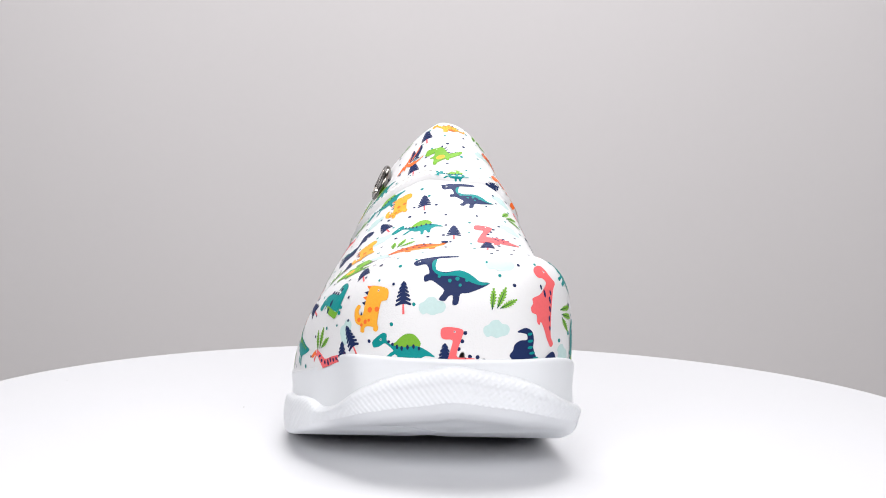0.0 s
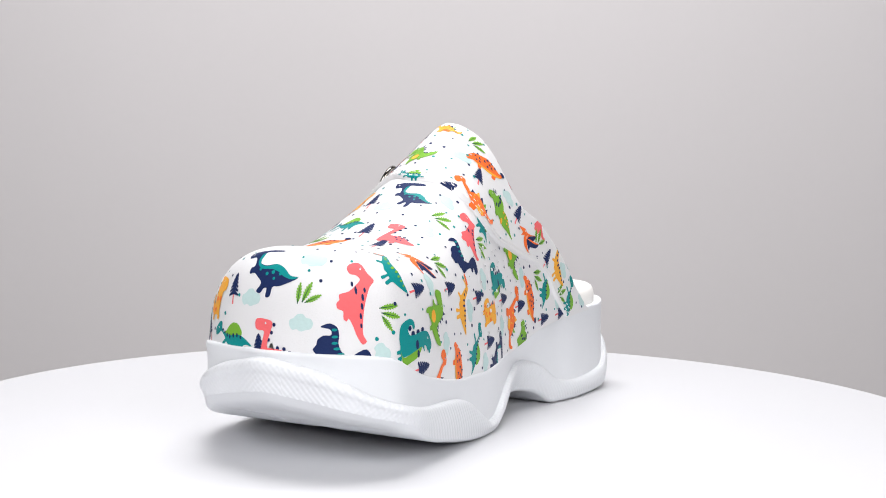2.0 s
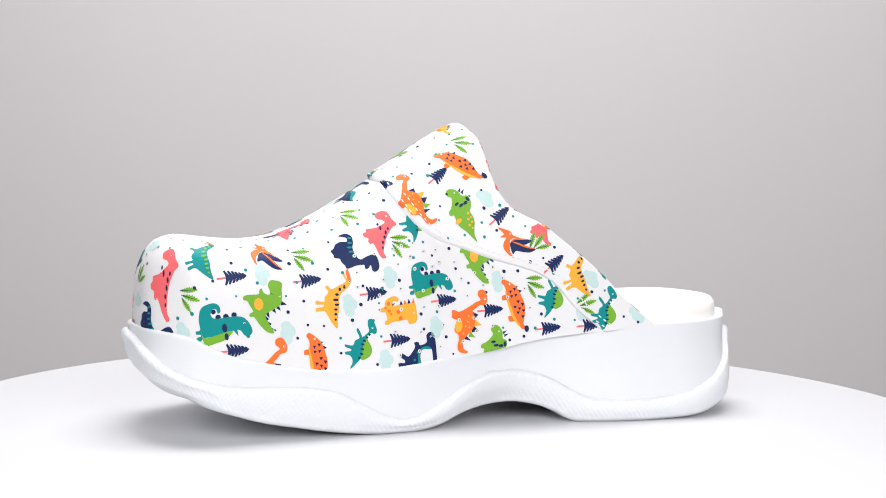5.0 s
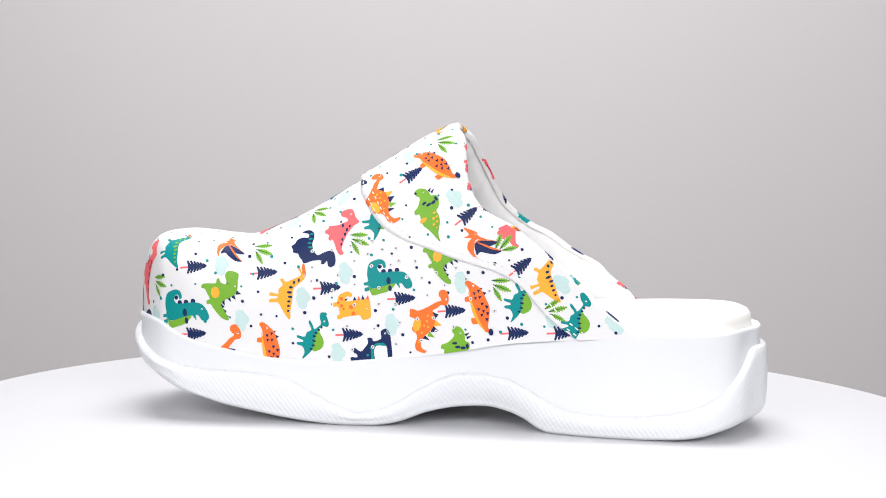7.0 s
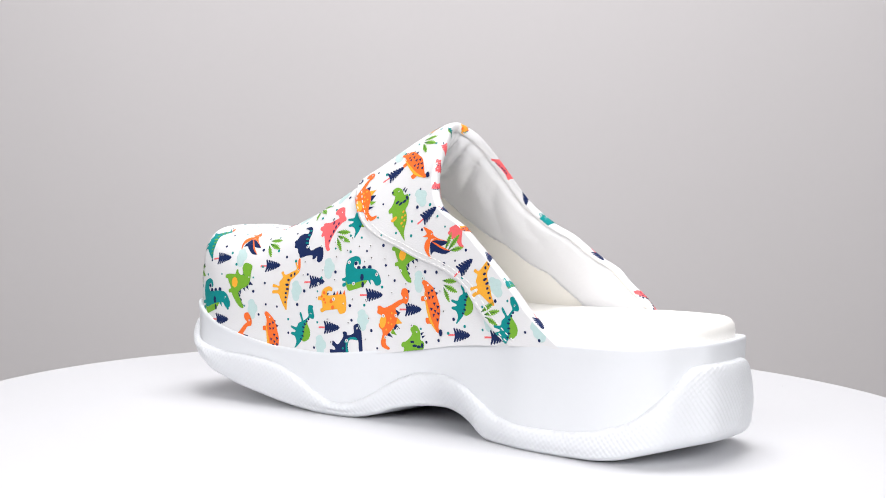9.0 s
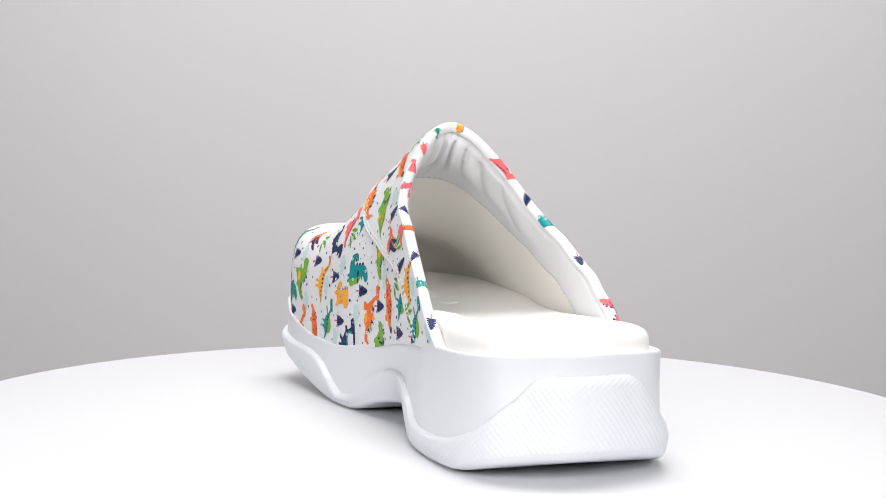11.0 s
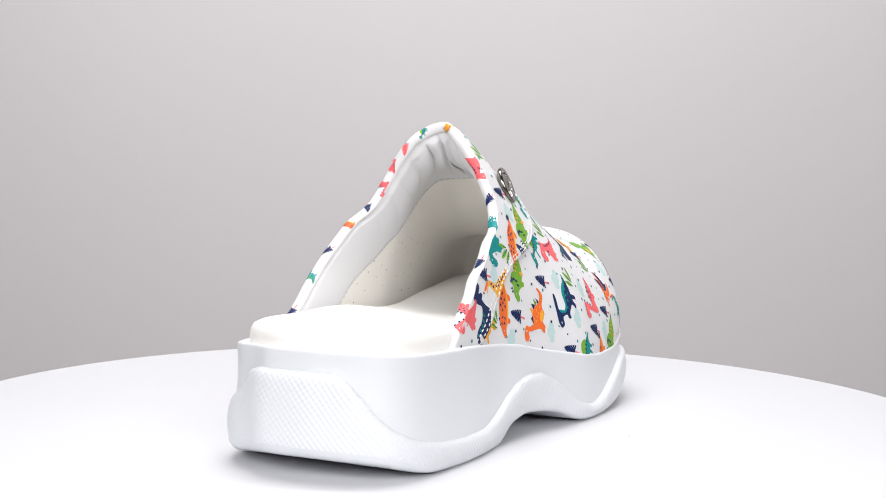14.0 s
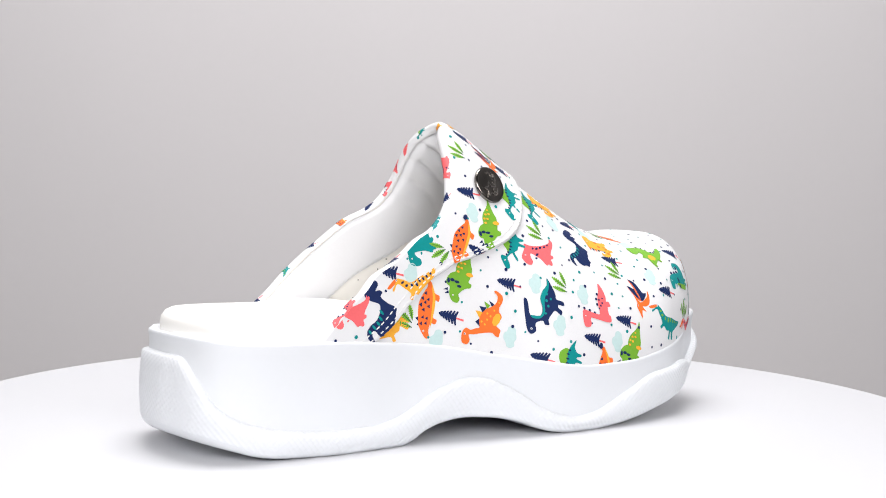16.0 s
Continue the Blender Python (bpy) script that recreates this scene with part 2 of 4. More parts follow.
def dimple(m):
    n, l = m.node_tree.nodes, m.node_tree.links
    uv = n.new("ShaderNodeUVMap"); uv.uv_map = "surface"
    turn = n.new("ShaderNodeMapping")
    turn.inputs["Rotation"].default_value = (0, 0, radians(8))
    turn.inputs["Scale"].default_value = (2 * math.pi / 0.0024,) * 3
    l.new(uv.outputs[0], turn.inputs[0])
    sep = n.new("ShaderNodeSeparateXYZ"); l.new(turn.outputs[0], sep.inputs[0])
    sines = []
    for k in range(2):
        s = n.new("ShaderNodeMath"); s.operation = "SINE"
        l.new(sep.outputs[k], s.inputs[0]); sines.append(s)
    mul = n.new("ShaderNodeMath"); mul.operation = "MULTIPLY"
    l.new(sines[0].outputs[0], mul.inputs[0]); l.new(sines[1].outputs[0], mul.inputs[1])
    k = n.new("ShaderNodeBump")
    k.inputs["Strength"].default_value, k.inputs["Distance"].default_value = 1.0, 0.00009
    l.new(mul.outputs[0], k.inputs["Height"])
    l.new(k.outputs[0], n["Principled BSDF"].inputs["Normal"])


dimple(BAND)

# ---- the upper ----
TOE, BACK = -151.0, 97.0
up_in = curve_at([(-151, 8.5), (-150, 17.3), (-147.5, 28.8), (-143, 36.5), (-136, 43.2), (-126, 49.2), (-110, 51.3), (-90, 49.8), (-60, 46.2), (-30, 42.8), (0, 37.2), (30, 34.5), (55, 34), (98, 33)])
up_out = curve_at([(-151, 6), (-150, -5), (-147.5, -16.4), (-143, -25.8), (-136, -34.4), (-126, -42.6), (-110, -51.7), (-90, -59.8), (-60, -64.6), (-30, -65.5), (0, -59.5), (30, -54.3), (55, -51.2), (98, -49.5)])
ridge_z = curve_at([(-151, 50.5), (-150.3, 66), (-148.5, 74), (-145, 81), (-140, 85.3), (-132, 86.9), (-122, 86.2), (-110, 85.2), (-100, 84.8), (-88, 86.4), (-77, 90.6), (-65, 96.5), (-53, 103.9), (-39, 112.8), (-25, 122), (-11, 131.2), (-2, 136.2), (6, 139), (98, 139.9)])
ridge_x = curve_at([(-151, 7.4), (-118, 6.9), (-77, 4), (-20, 1), (6, -2), (98, -4.35)])
full_in = curve_at([(-151, 3.3), (-125, 4.7), (-100, 4.6), (-76, 3.45), (-40, 2.6), (0, 2.0), (40, 2.35), (98, 2.3)])
full_out = curve_at([(-151, 2.2), (-125, 2.65), (-100, 2.56), (-70, 1.86), (-40, 1.58), (0, 1.38), (40, 1.6), (98, 1.85)])
# how far back the top line runs, by height from the sole's rim to the instep
cut_in = curve_at([(0, 0), (0.07, 0.105), (0.145, 0.20), (0.25, 0.305), (0.35, 0.42), (0.44, 0.535), (0.53, 0.655), (0.59, 0.757), (0.65, 0.828), (0.71, 0.87), (0.79, 0.905), (0.86, 0.92), (0.94, 0.942), (1.0, 1.0)])
cut_out = curve_at([(0, 0), (0.09, 0.09), (0.18, 0.17), (0.25, 0.248), (0.33, 0.318), (0.38, 0.398), (0.43, 0.468), (0.52, 0.58), (0.57, 0.67), (0.65, 0.765), (0.72, 0.825), (0.83, 0.882), (0.9, 0.915), (0.96, 0.945), (1.0, 1.0)])


def section(y, v, off=0.0):
    """A point of the upper at the station y; v runs from -1 (outer sole rim) over 0 (ridge) to 1 (inner rim)."""
    a = (1 - abs(v)) * math.pi / 2
    p = full_in(y) if v > 0 else full_out(y)
    c, s = max(0.0, math.cos(a)) ** (2 / p), max(0.0, math.sin(a)) ** (2 / p)
    zb = rim_z(y) - 2.0
    xr = ridge_x(y)
    xb = up_in(y) if v > 0 else up_out(y)
    return Vector((xr + (xb - xr) * c, y + 4.6 * smooth01(-95, -140, y), zb + (ridge_z(y) - zb) * s)), s


def station(u, v):
    """The station of the surface at u (0 toe, 1 top line)."""
    base = TOE + (BACK - TOE) * (1 - math.cos(u * math.pi / 2) if u < 0 else u)
    top = TOE + (5.0 - TOE) * u
    a = (1 - abs(v)) * math.pi / 2
    p = (full_in if v > 0 else full_out)(base)
    s = max(0.0, math.sin(a)) ** (2 / p)
    return base + (top - base) * (cut_in if v > 0 else cut_out)(s)


def spread(f):
    """Rows crowd at the toe, where the surface turns fastest."""
    return f * f * (1.6 - 0.6 * f) if f < 1 else 1.0


def upper_point(u, v):
    return section(station(u, v), v)[0]


def upper_surface(u, v, off=0.0):
    """Point and outward normal of the upper."""
    e = 0.004
    u0, u1, v0, v1 = max(0.0, u - e), min(1.0, u + e), max(-1.0, v - e), min(1.0, v + e)
    p = upper_point(u, v)
    n = (upper_point(u1, v) - upper_point(u0, v)).cross(upper_point(u, v1) - upper_point(u, v0))
    n = -n.normalized() if n.length > 1e-9 else Vector((0, -1, 0))
    return p + n * off, n


def v_at(j, cols):
    """Columns crowd at the ridge and the rim evenly by arc."""
    return -1 + 2 * j / (cols - 1)


def upper_sheet(u_from, rows, cols, off):
    """A grid over the upper from u_from(v) to the top line."""
    verts = []
    for i in range(rows):
        for j in range(cols):
            v = v_at(j, cols)
            f = i / (rows - 1)
            a = u_from(v)
            u = a + (1 - a) * (spread(f) if a < 0.01 else f)
            o = off(f, v) if callable(off) else off
            verts.append(upper_surface(u, v, o)[0] * U)
    return verts


def rise(f, v):
    return 1.7 * min(1.0, f / 0.02) ** 0.5


# the front edge of the instep panel: a squared tab on the outer side, a long slope on the inner
seam = curve_at([(-1, 0.902), (-0.87, 0.883), (-0.8, 0.882), (-0.74, 0.871), (-0.69, 0.867), (-0.64, 0.832), (-0.6, 0.798), (-0.555, 0.780), (-0.5, 0.765), (-0.44, 0.759), (-0.325, 0.746), (-0.15, 0.732), (0, 0.718), (0.15, 0.715), (0.3, 0.714), (0.45, 0.736), (0.55, 0.752), (0.62, 0.770), (0.7, 0.804), (0.78, 0.846), (0.88, 0.887), (1, 0.888)])


def upper_parts(clog):
    rows, cols = 110, 121
    skin = upper_sheet(lambda v: 0.0, rows, cols, 0.0)
    up = part("upper", mesh_of("upper", skin, grid_faces(rows, cols), LEATHER), clog, "white leather upper printed with colourful dinosaurs")
    inside = upper_sheet(lambda v: 0.0, rows, cols, lambda f, v: -1.6 - 0.6 * min(1.0, f * 12))
    part("lining", mesh_of("lining", inside, grid_faces(rows, cols, flip=True), LINING), up, "smooth white inner lining")
    def gathers(f, v):
        """Soft folds that fan out from the peak, with tight creases between them."""
        fan = v * (22 + 9 * f) + 0.9 * math.sin(v * 9 + 1.3) + 0.5 * math.sin(f * 4)
        fold = abs(math.sin(fan)) ** 0.6
        near = math.exp(-(v / 0.5) ** 2)
        puff = math.sin(math.pi * min(1.0, max(0.0, (f - 0.05) / 0.95))) ** 0.7
        return -2.7 - 0.5 * min(1.0, f / 0.06) + 1.5 * smooth01(0.88, 0.98, f) - (1 - 0.75 * abs(v)) * puff * (1.6 + 6.2 * fold * near * smooth01(0.05, 0.6, f))
    depth = upper_sheet(lambda v: 0.75 + 0.12 * v * v, 40, 181, gathers)
    part("lining_collar", mesh_of("lining_collar", depth, grid_faces(40, 181, flip=True), COLLAR), up, "soft white gathered leather collar lining")
    r2 = 44
    collar = upper_sheet(lambda v: seam(v), r2, cols, rise)
    panel = part("instep_panel", mesh_of("instep_panel", collar, grid_faces(r2, cols), LEATHER), clog, "stitched overlay panel of the printed leather")
    # rolled top line between panel and lining
    verts, k = [], 9
    for j in range(cols):
        v = v_at(j, cols)
        a, n = upper_surface(1.0, v, 1.7)
        b, _ = upper_surface(1.0, v, -3.2)
        back = (upper_point(1.0, v) - upper_point(0.985, v)).normalized()
        c = (a + b) / 2
        for i in range(k):
            t = math.pi * i / (k - 1)
            verts.append((c + (a - c) * math.cos(t) + back * math.sin(t) * 2.0) * U)
    faces = [f[::-1] for f in grid_faces(cols, k)]
    edge = part("top_line", mesh_of("top_line", verts, faces, LEATHER), clog, "rolled edge of the printed leather")
    return up, panel, edge


bed_z = curve_at([(-150, 60), (-100, 58.5), (-50, 55), (0, 52), (40, 52.5), (85, 54.8), (110, 56.2), (151, 57.2)])


def footbed_parts(clog):
    n = 280
    ring = sole_plan(n)
    if ring[0][1].dot(ring[0][0] - Vector((-5, 0))) < 0:
        ring = [(p, -w, s, d) for p, w, s, d in ring]
    verts = []
    shape = [(-4.2, -0.3), (-4.0, 0.3), (-4.5, 0.62), (-5.8, 0.85), (-8.0, 0.97), (-10.5, 1.0)]
    fill = (0.2, 0.35, 0.5, 0.65, 0.8, 0.92, 1.0)
    for i in range(len(shape) + len(fill)):
        for p, w, s, d in ring:
            tall = bed_z(p.y) - rim_z(p.y) + 3.5 * s * math.exp(-((p.y - 60) / 26) ** 2) + 1.0 * (1 - s) * math.exp(-((p.y - 60) / 26) ** 2)
            cy = max(-100.0, min(104.0, p.y))
            cx = (inner_x(cy) + outer_x(cy)) / 2
            if i < len(shape):
                off, h = shape[i]
                off -= 2.0 * smooth01(100, 84, p.y) + 1.0 * smooth01(-80, -130, p.y)
                x, y, z = p.x + w.x * off, p.y + w.y * off + slide(p.y), rim_z(p.y) + tall * h
            else:
                f = fill[i - len(shape)]
                a = p + w * (-10.0 - 2.0 * smooth01(100, 84, p.y) - 1.0 * smooth01(-80, -130, p.y))
                x, y = a.x + (cx - a.x) * f, a.y + slide(p.y) * (1 - f) + (cy - a.y) * f
                tc = bed_z(y) - rim_z(y)
                edge = rim_z(p.y) + tall
                mid = rim_z(y) + tc - 2.0 - 5.5 * smooth01(15, 50, y)
                g = f * f * (3 - 2 * f)
                z = edge + (mid - edge) * g
            verts.append(Vector((x, y, z)) * U)
    rows = len(shape) + len(fill)
    me = mesh_of("footbed", verts, grid_faces(rows, n, True, flip=False), FOOTBED)
    bed = part("footbed", me, clog, "padded white leather footbed with a rounded heel cup")
    # low massage bumps across the ball of the foot
    for i in range(3):
        for j in range(1, 5):
            bm = bmesh.new()
            bmesh.ops.create_uvsphere(bm, u_segments=12, v_segments=6, radius=1)
            for v in bm.verts:
                v.co = Vector((v.co.x * 5.6, v.co.y * 5.6, max(-0.2, v.co.z) * 0.9)) * U
            me = bpy.data.meshes.new("massage_bump")
            bm.to_mesh(me); bm.free()
            me.materials.append(FOOTBED)
            me.polygons.foreach_set("use_smooth", [True] * len(me.polygons))
            ob = part("massage_bump", me, bed)
            y = -28 - 17 * i
            ob.location = Vector((-38 + 13 * j + 6 * (i % 2), y, bed_z(y) - 2.3)) * U
    return bed


clog = tagged(new("clog"), "white platform clog printed with colourful dinosaurs, standing on the turntable", "shoe")
sole_parts(clog)
UPPER, PANEL, EDGE = upper_parts(clog)
footbed_parts(clog)


# ---- the printed pattern: flat shapes of ink laid on the leather ----
INK = {k: material("ink_" + n, c, 0.45, spec=0.15, bump=0.00012, scale=900, grain=0.12, mottle=0.06, mottle_scale=60) for k, n, c in (
    ("N", "navy", (0.011, 0.023, 0.088)), ("T", "teal", (0.004, 0.235, 0.235)), ("G", "green", (0.165, 0.38, 0.035)),
    ("Y", "yellow", (0.82, 0.38, 0.04)), ("O", "orange", (0.83, 0.155, 0.03)), ("P", "pink", (0.80, 0.135, 0.145)),
    ("M", "mint", (0.49, 0.64, 0.63)), ("D", "dark_green", (0.012, 0.075, 0.05)), ("W", "white", (0.8, 0.8, 0.8)))}


def rounded(pts, cuts=3):
    """A closed smooth outline through the points."""
    out, n = [], len(pts)
    for i in range(n):
        a, b, c, d = (Vector(pts[(i + k) % n]) for k in (-1, 0, 1, 2))
        for k in range(cuts):
            t = k / cuts
            out.append(0.5 * (2 * b + (c - a) * t + (2 * a - 5 * b + 4 * c - d) * t * t + (3 * b - a - 3 * c + d) * t ** 3))
    return out


def oval(x, y, rx, ry, n=10, turn=0.0):
    c, s = math.cos(turn), math.sin(turn)
    return [Vector((x + rx * math.cos(2 * math.pi * k / n) * c - ry * math.sin(2 * math.pi * k / n) * s,
                    y + rx * math.cos(2 * math.pi * k / n) * s + ry * math.sin(2 * math.pi * k / n) * c)) for k in range(n)]


def eye(x, y):
    return [("W", oval(x, y, 0.019, 0.019, 8)), ("N", oval(x - 0.004, y, 0.011, 0.011, 6))]


def tri(*pts):
    return [Vector(p) for p in pts]


def striped(a, b):
    return ([(a, rounded([(-0.45, 0.27), (-0.28, 0.30), (-0.16, 0.21), (-0.08, 0.12), (0.00, 0.09), (0.16, 0.09), (0.33, 0.07), (0.50, 0.07), (0.42, -0.02), (0.30, -0.10), (0.21, -0.17), (0.22, -0.31), (0.16, -0.31), (0.14, -0.19), (0.10, -0.19), (0.10, -0.32), (0.04, -0.31), (0.06, -0.17), (-0.02, -0.17), (-0.11, -0.10), (-0.19, -0.16), (-0.22, -0.11), (-0.16, -0.05), (-0.23, 0.10), (-0.30, 0.21), (-0.42, 0.14), (-0.43, 0.18), (-0.34, 0.23), (-0.46, 0.21), (-0.51, 0.24)]))]
            + [('O', rounded([(-0.45, 0.27), (-0.29, 0.30), (-0.31, 0.25), (-0.45, 0.21), (-0.51, 0.24)]))]
            + [(b, oval(*q, 8)) for q in ((-0.20, 0.18, 0.035, 0.021), (-0.16, 0.10, 0.031, 0.024), (-0.07, 0.05, 0.024, 0.035), (0.02, 0.03, 0.024, 0.049), (0.10, 0.05, 0.021, 0.042), (0.18, 0.03, 0.021, 0.031), (0.26, 0.03, 0.021, 0.028), (0.35, 0.03, 0.021, 0.021),)]
            + eye(-0.29, 0.27))


def upright(a, b, c):
    return ([(b, tri((-0.10, 0.35), (-0.01, 0.45), (-0.01, 0.32))), (b, tri((-0.02, 0.29), (0.10, 0.32), (0.04, 0.23))), (b, tri((0.04, 0.20), (0.14, 0.22), (0.07, 0.14))), (b, tri((0.08, 0.08), (0.21, 0.08), (0.14, 0.02))), (b, tri((0.15, 0.00), (0.23, 0.07), (0.27, 0.01))), (b, tri((0.27, 0.04), (0.32, 0.11), (0.38, 0.07))), (b, tri((0.38, 0.08), (0.44, 0.15), (0.46, 0.11)))]
            + [(a, rounded([(-0.52, 0.17), (-0.51, 0.29), (-0.45, 0.40), (-0.31, 0.38), (-0.12, 0.36), (0.00, 0.29), (0.08, 0.10), (0.17, 0.00), (0.35, 0.08), (0.51, 0.15), (0.48, 0.02), (0.35, -0.10), (0.21, -0.19), (0.15, -0.23), (0.15, -0.30), (0.08, -0.30), (0.05, -0.23), (-0.08, -0.29), (-0.17, -0.33), (-0.19, -0.40), (-0.26, -0.39), (-0.28, -0.28), (-0.27, -0.10), (-0.35, -0.07), (-0.38, -0.02), (-0.29, 0.01), (-0.24, 0.11), (-0.31, 0.14), (-0.42, 0.11)]))]
            + [(c, oval(*q, 8)) for q in ((-0.08, -0.11, 0.125, 0.096),)]
            + [('N', tri((-0.38, 0.13), (-0.27, 0.15), (-0.22, 0.21), (-0.25, 0.15)))]
            + eye(-0.19, 0.32))


def curled(a, b, c):
    return ([(b, oval(*q, 8)) for q in ((0.20, -0.17, 0.042, 0.042), (0.10, -0.10, 0.049, 0.049), (0.10, 0.03, 0.049, 0.049), (0.11, 0.17, 0.049, 0.049),)]
            + [(a, rounded([(0.31, -0.33), (0.35, -0.17), (0.30, -0.07), (0.19, -0.05), (0.17, -0.10), (0.24, -0.12), (0.24, -0.19), (0.16, -0.22), (0.09, -0.17), (0.08, -0.07), (0.09, 0.10), (0.07, 0.28), (-0.00, 0.38), (-0.14, 0.45), (-0.23, 0.45), (-0.27, 0.38), (-0.25, 0.31), (-0.17, 0.26), (-0.15, 0.20), (-0.25, 0.21), (-0.19, 0.16), (-0.15, 0.12), (-0.17, -0.03), (-0.21, -0.17), (-0.23, -0.38), (-0.27, -0.42), (-0.27, -0.49), (-0.21, -0.49), (-0.19, -0.42), (-0.16, -0.43), (-0.15, -0.50), (-0.10, -0.50), (-0.08, -0.42), (0.07, -0.43), (0.23, -0.40)]))]
            + [(c, rounded([(-0.11, -0.41), (-0.23, -0.36), (-0.20, -0.17), (-0.15, 0.12), (-0.28, 0.00), (-0.33, -0.17), (-0.35, -0.36)]))]
            + [(b, oval(*q, 8)) for q in ((-0.09, -0.01, 0.076, 0.045), (-0.24, 0.01, 0.062, 0.035),)]
            + eye(-0.05, 0.33))


def chubby(a, b, c):
    return ([(b, tri((0.11, 0.02), (0.21, 0.06), (0.11, 0.11))), (c, tri((0.11, 0.11), (0.22, 0.15), (0.11, 0.20))), (b, tri((0.11, 0.20), (0.23, 0.24), (0.11, 0.29))), (c, tri((0.10, 0.28), (0.23, 0.36), (0.10, 0.38))), (b, tri((0.11, -0.14), (0.16, -0.15), (0.17, -0.08)))]
            + [(a, rounded([(0.28, -0.23), (0.32, -0.09), (0.27, 0.01), (0.20, -0.01), (0.22, -0.08), (0.19, -0.14), (0.11, -0.13), (0.12, 0.04), (0.13, 0.23), (0.12, 0.37), (-0.00, 0.40), (-0.23, 0.40), (-0.30, 0.32), (-0.30, 0.21), (-0.21, 0.16), (-0.21, 0.04), (-0.23, -0.19), (-0.27, -0.27), (-0.25, -0.34), (-0.18, -0.33), (-0.16, -0.28), (-0.00, -0.31), (0.01, -0.41), (0.09, -0.41), (0.11, -0.32), (0.21, -0.30)]))]
            + [(c, oval(*q, 8)) for q in ((0.17, -0.23, 0.042, 0.042), (0.09, -0.30, 0.030, 0.030), (0.02, -0.23, 0.038, 0.038), (-0.02, -0.02, 0.049, 0.049), (-0.16, 0.02, 0.045, 0.045), (-0.05, -0.19, 0.027, 0.027),)]
            + eye(-0.08, 0.33))


def sailback(a, b, c):
    return ([(b, rounded([(-0.16, 0.08), (-0.09, 0.16), (-0.01, 0.24), (0.09, 0.29), (0.20, 0.28), (0.27, 0.22), (0.32, 0.13), (0.24, 0.05)]))]
            + [(a, rounded([(-0.53, 0.05), (-0.56, 0.13), (-0.49, 0.20), (-0.35, 0.29), (-0.27, 0.27), (-0.27, 0.18), (-0.23, 0.13), (-0.13, 0.09), (0.05, 0.07), (0.25, 0.09), (0.42, 0.02), (0.56, -0.09), (0.40, -0.07), (0.29, -0.15), (0.28, -0.27), (0.23, -0.28), (0.19, -0.17), (0.15, -0.18), (0.13, -0.31), (0.08, -0.32), (0.07, -0.16), (-0.04, -0.13), (-0.12, -0.05), (-0.25, -0.15), (-0.31, -0.13), (-0.20, -0.03), (-0.15, 0.01), (-0.24, 0.09), (-0.31, 0.12), (-0.40, 0.07), (-0.47, 0.05)]))]
            + [(c, oval(*q, 8)) for q in ((-0.23, 0.15, 0.029, 0.025), (-0.16, 0.11, 0.025, 0.029), (-0.08, 0.07, 0.022, 0.040), (0.00, 0.05, 0.022, 0.044), (0.10, 0.07, 0.022, 0.044), (0.20, 0.08, 0.022, 0.040), (0.29, 0.05, 0.022, 0.033),)]
            + eye(-0.38, 0.18))


def plated(a, b, c):
    return ([(b, tri((-0.18, 0.02), (-0.14, 0.17), (-0.03, 0.11))), (c, tri((-0.06, 0.11), (0.02, 0.25), (0.07, 0.12))), (b, tri((0.05, 0.11), (0.12, 0.22), (0.17, 0.09))), ('G', tri((0.15, 0.07), (0.24, 0.18), (0.24, 0.05))), (b, tri((0.23, 0.01), (0.30, 0.11), (0.29, -0.03)))]
            + [(a, rounded([(-0.53, 0.12), (-0.55, 0.21), (-0.47, 0.27), (-0.38, 0.29), (-0.31, 0.26), (-0.30, 0.18), (-0.23, 0.11), (-0.18, 0.06), (-0.08, 0.12), (0.02, 0.13), (0.14, 0.09), (0.26, 0.00), (0.36, -0.03), (0.45, 0.00), (0.48, 0.08), (0.52, 0.05), (0.50, -0.08), (0.41, -0.12), (0.30, -0.11), (0.23, -0.14), (0.20, -0.20), (0.14, -0.22), (0.08, -0.17), (0.00, -0.20), (-0.02, -0.29), (-0.08, -0.30), (-0.14, -0.31), (-0.15, -0.24), (-0.14, -0.17), (-0.23, -0.03), (-0.33, 0.09), (-0.38, 0.17), (-0.45, 0.11)]))]
            + [(c, oval(*q, 8)) for q in ((0.09, -0.15, 0.115, 0.067), (-0.09, 0.00, 0.018, 0.018), (-0.08, 0.07, 0.018, 0.018), (0.00, 0.00, 0.018, 0.018), (0.08, -0.03, 0.018, 0.018), (0.09, 0.04, 0.018, 0.018), (0.20, -0.05, 0.018, 0.018), (0.36, -0.07, 0.015, 0.015),)]
            + eye(-0.41, 0.24))


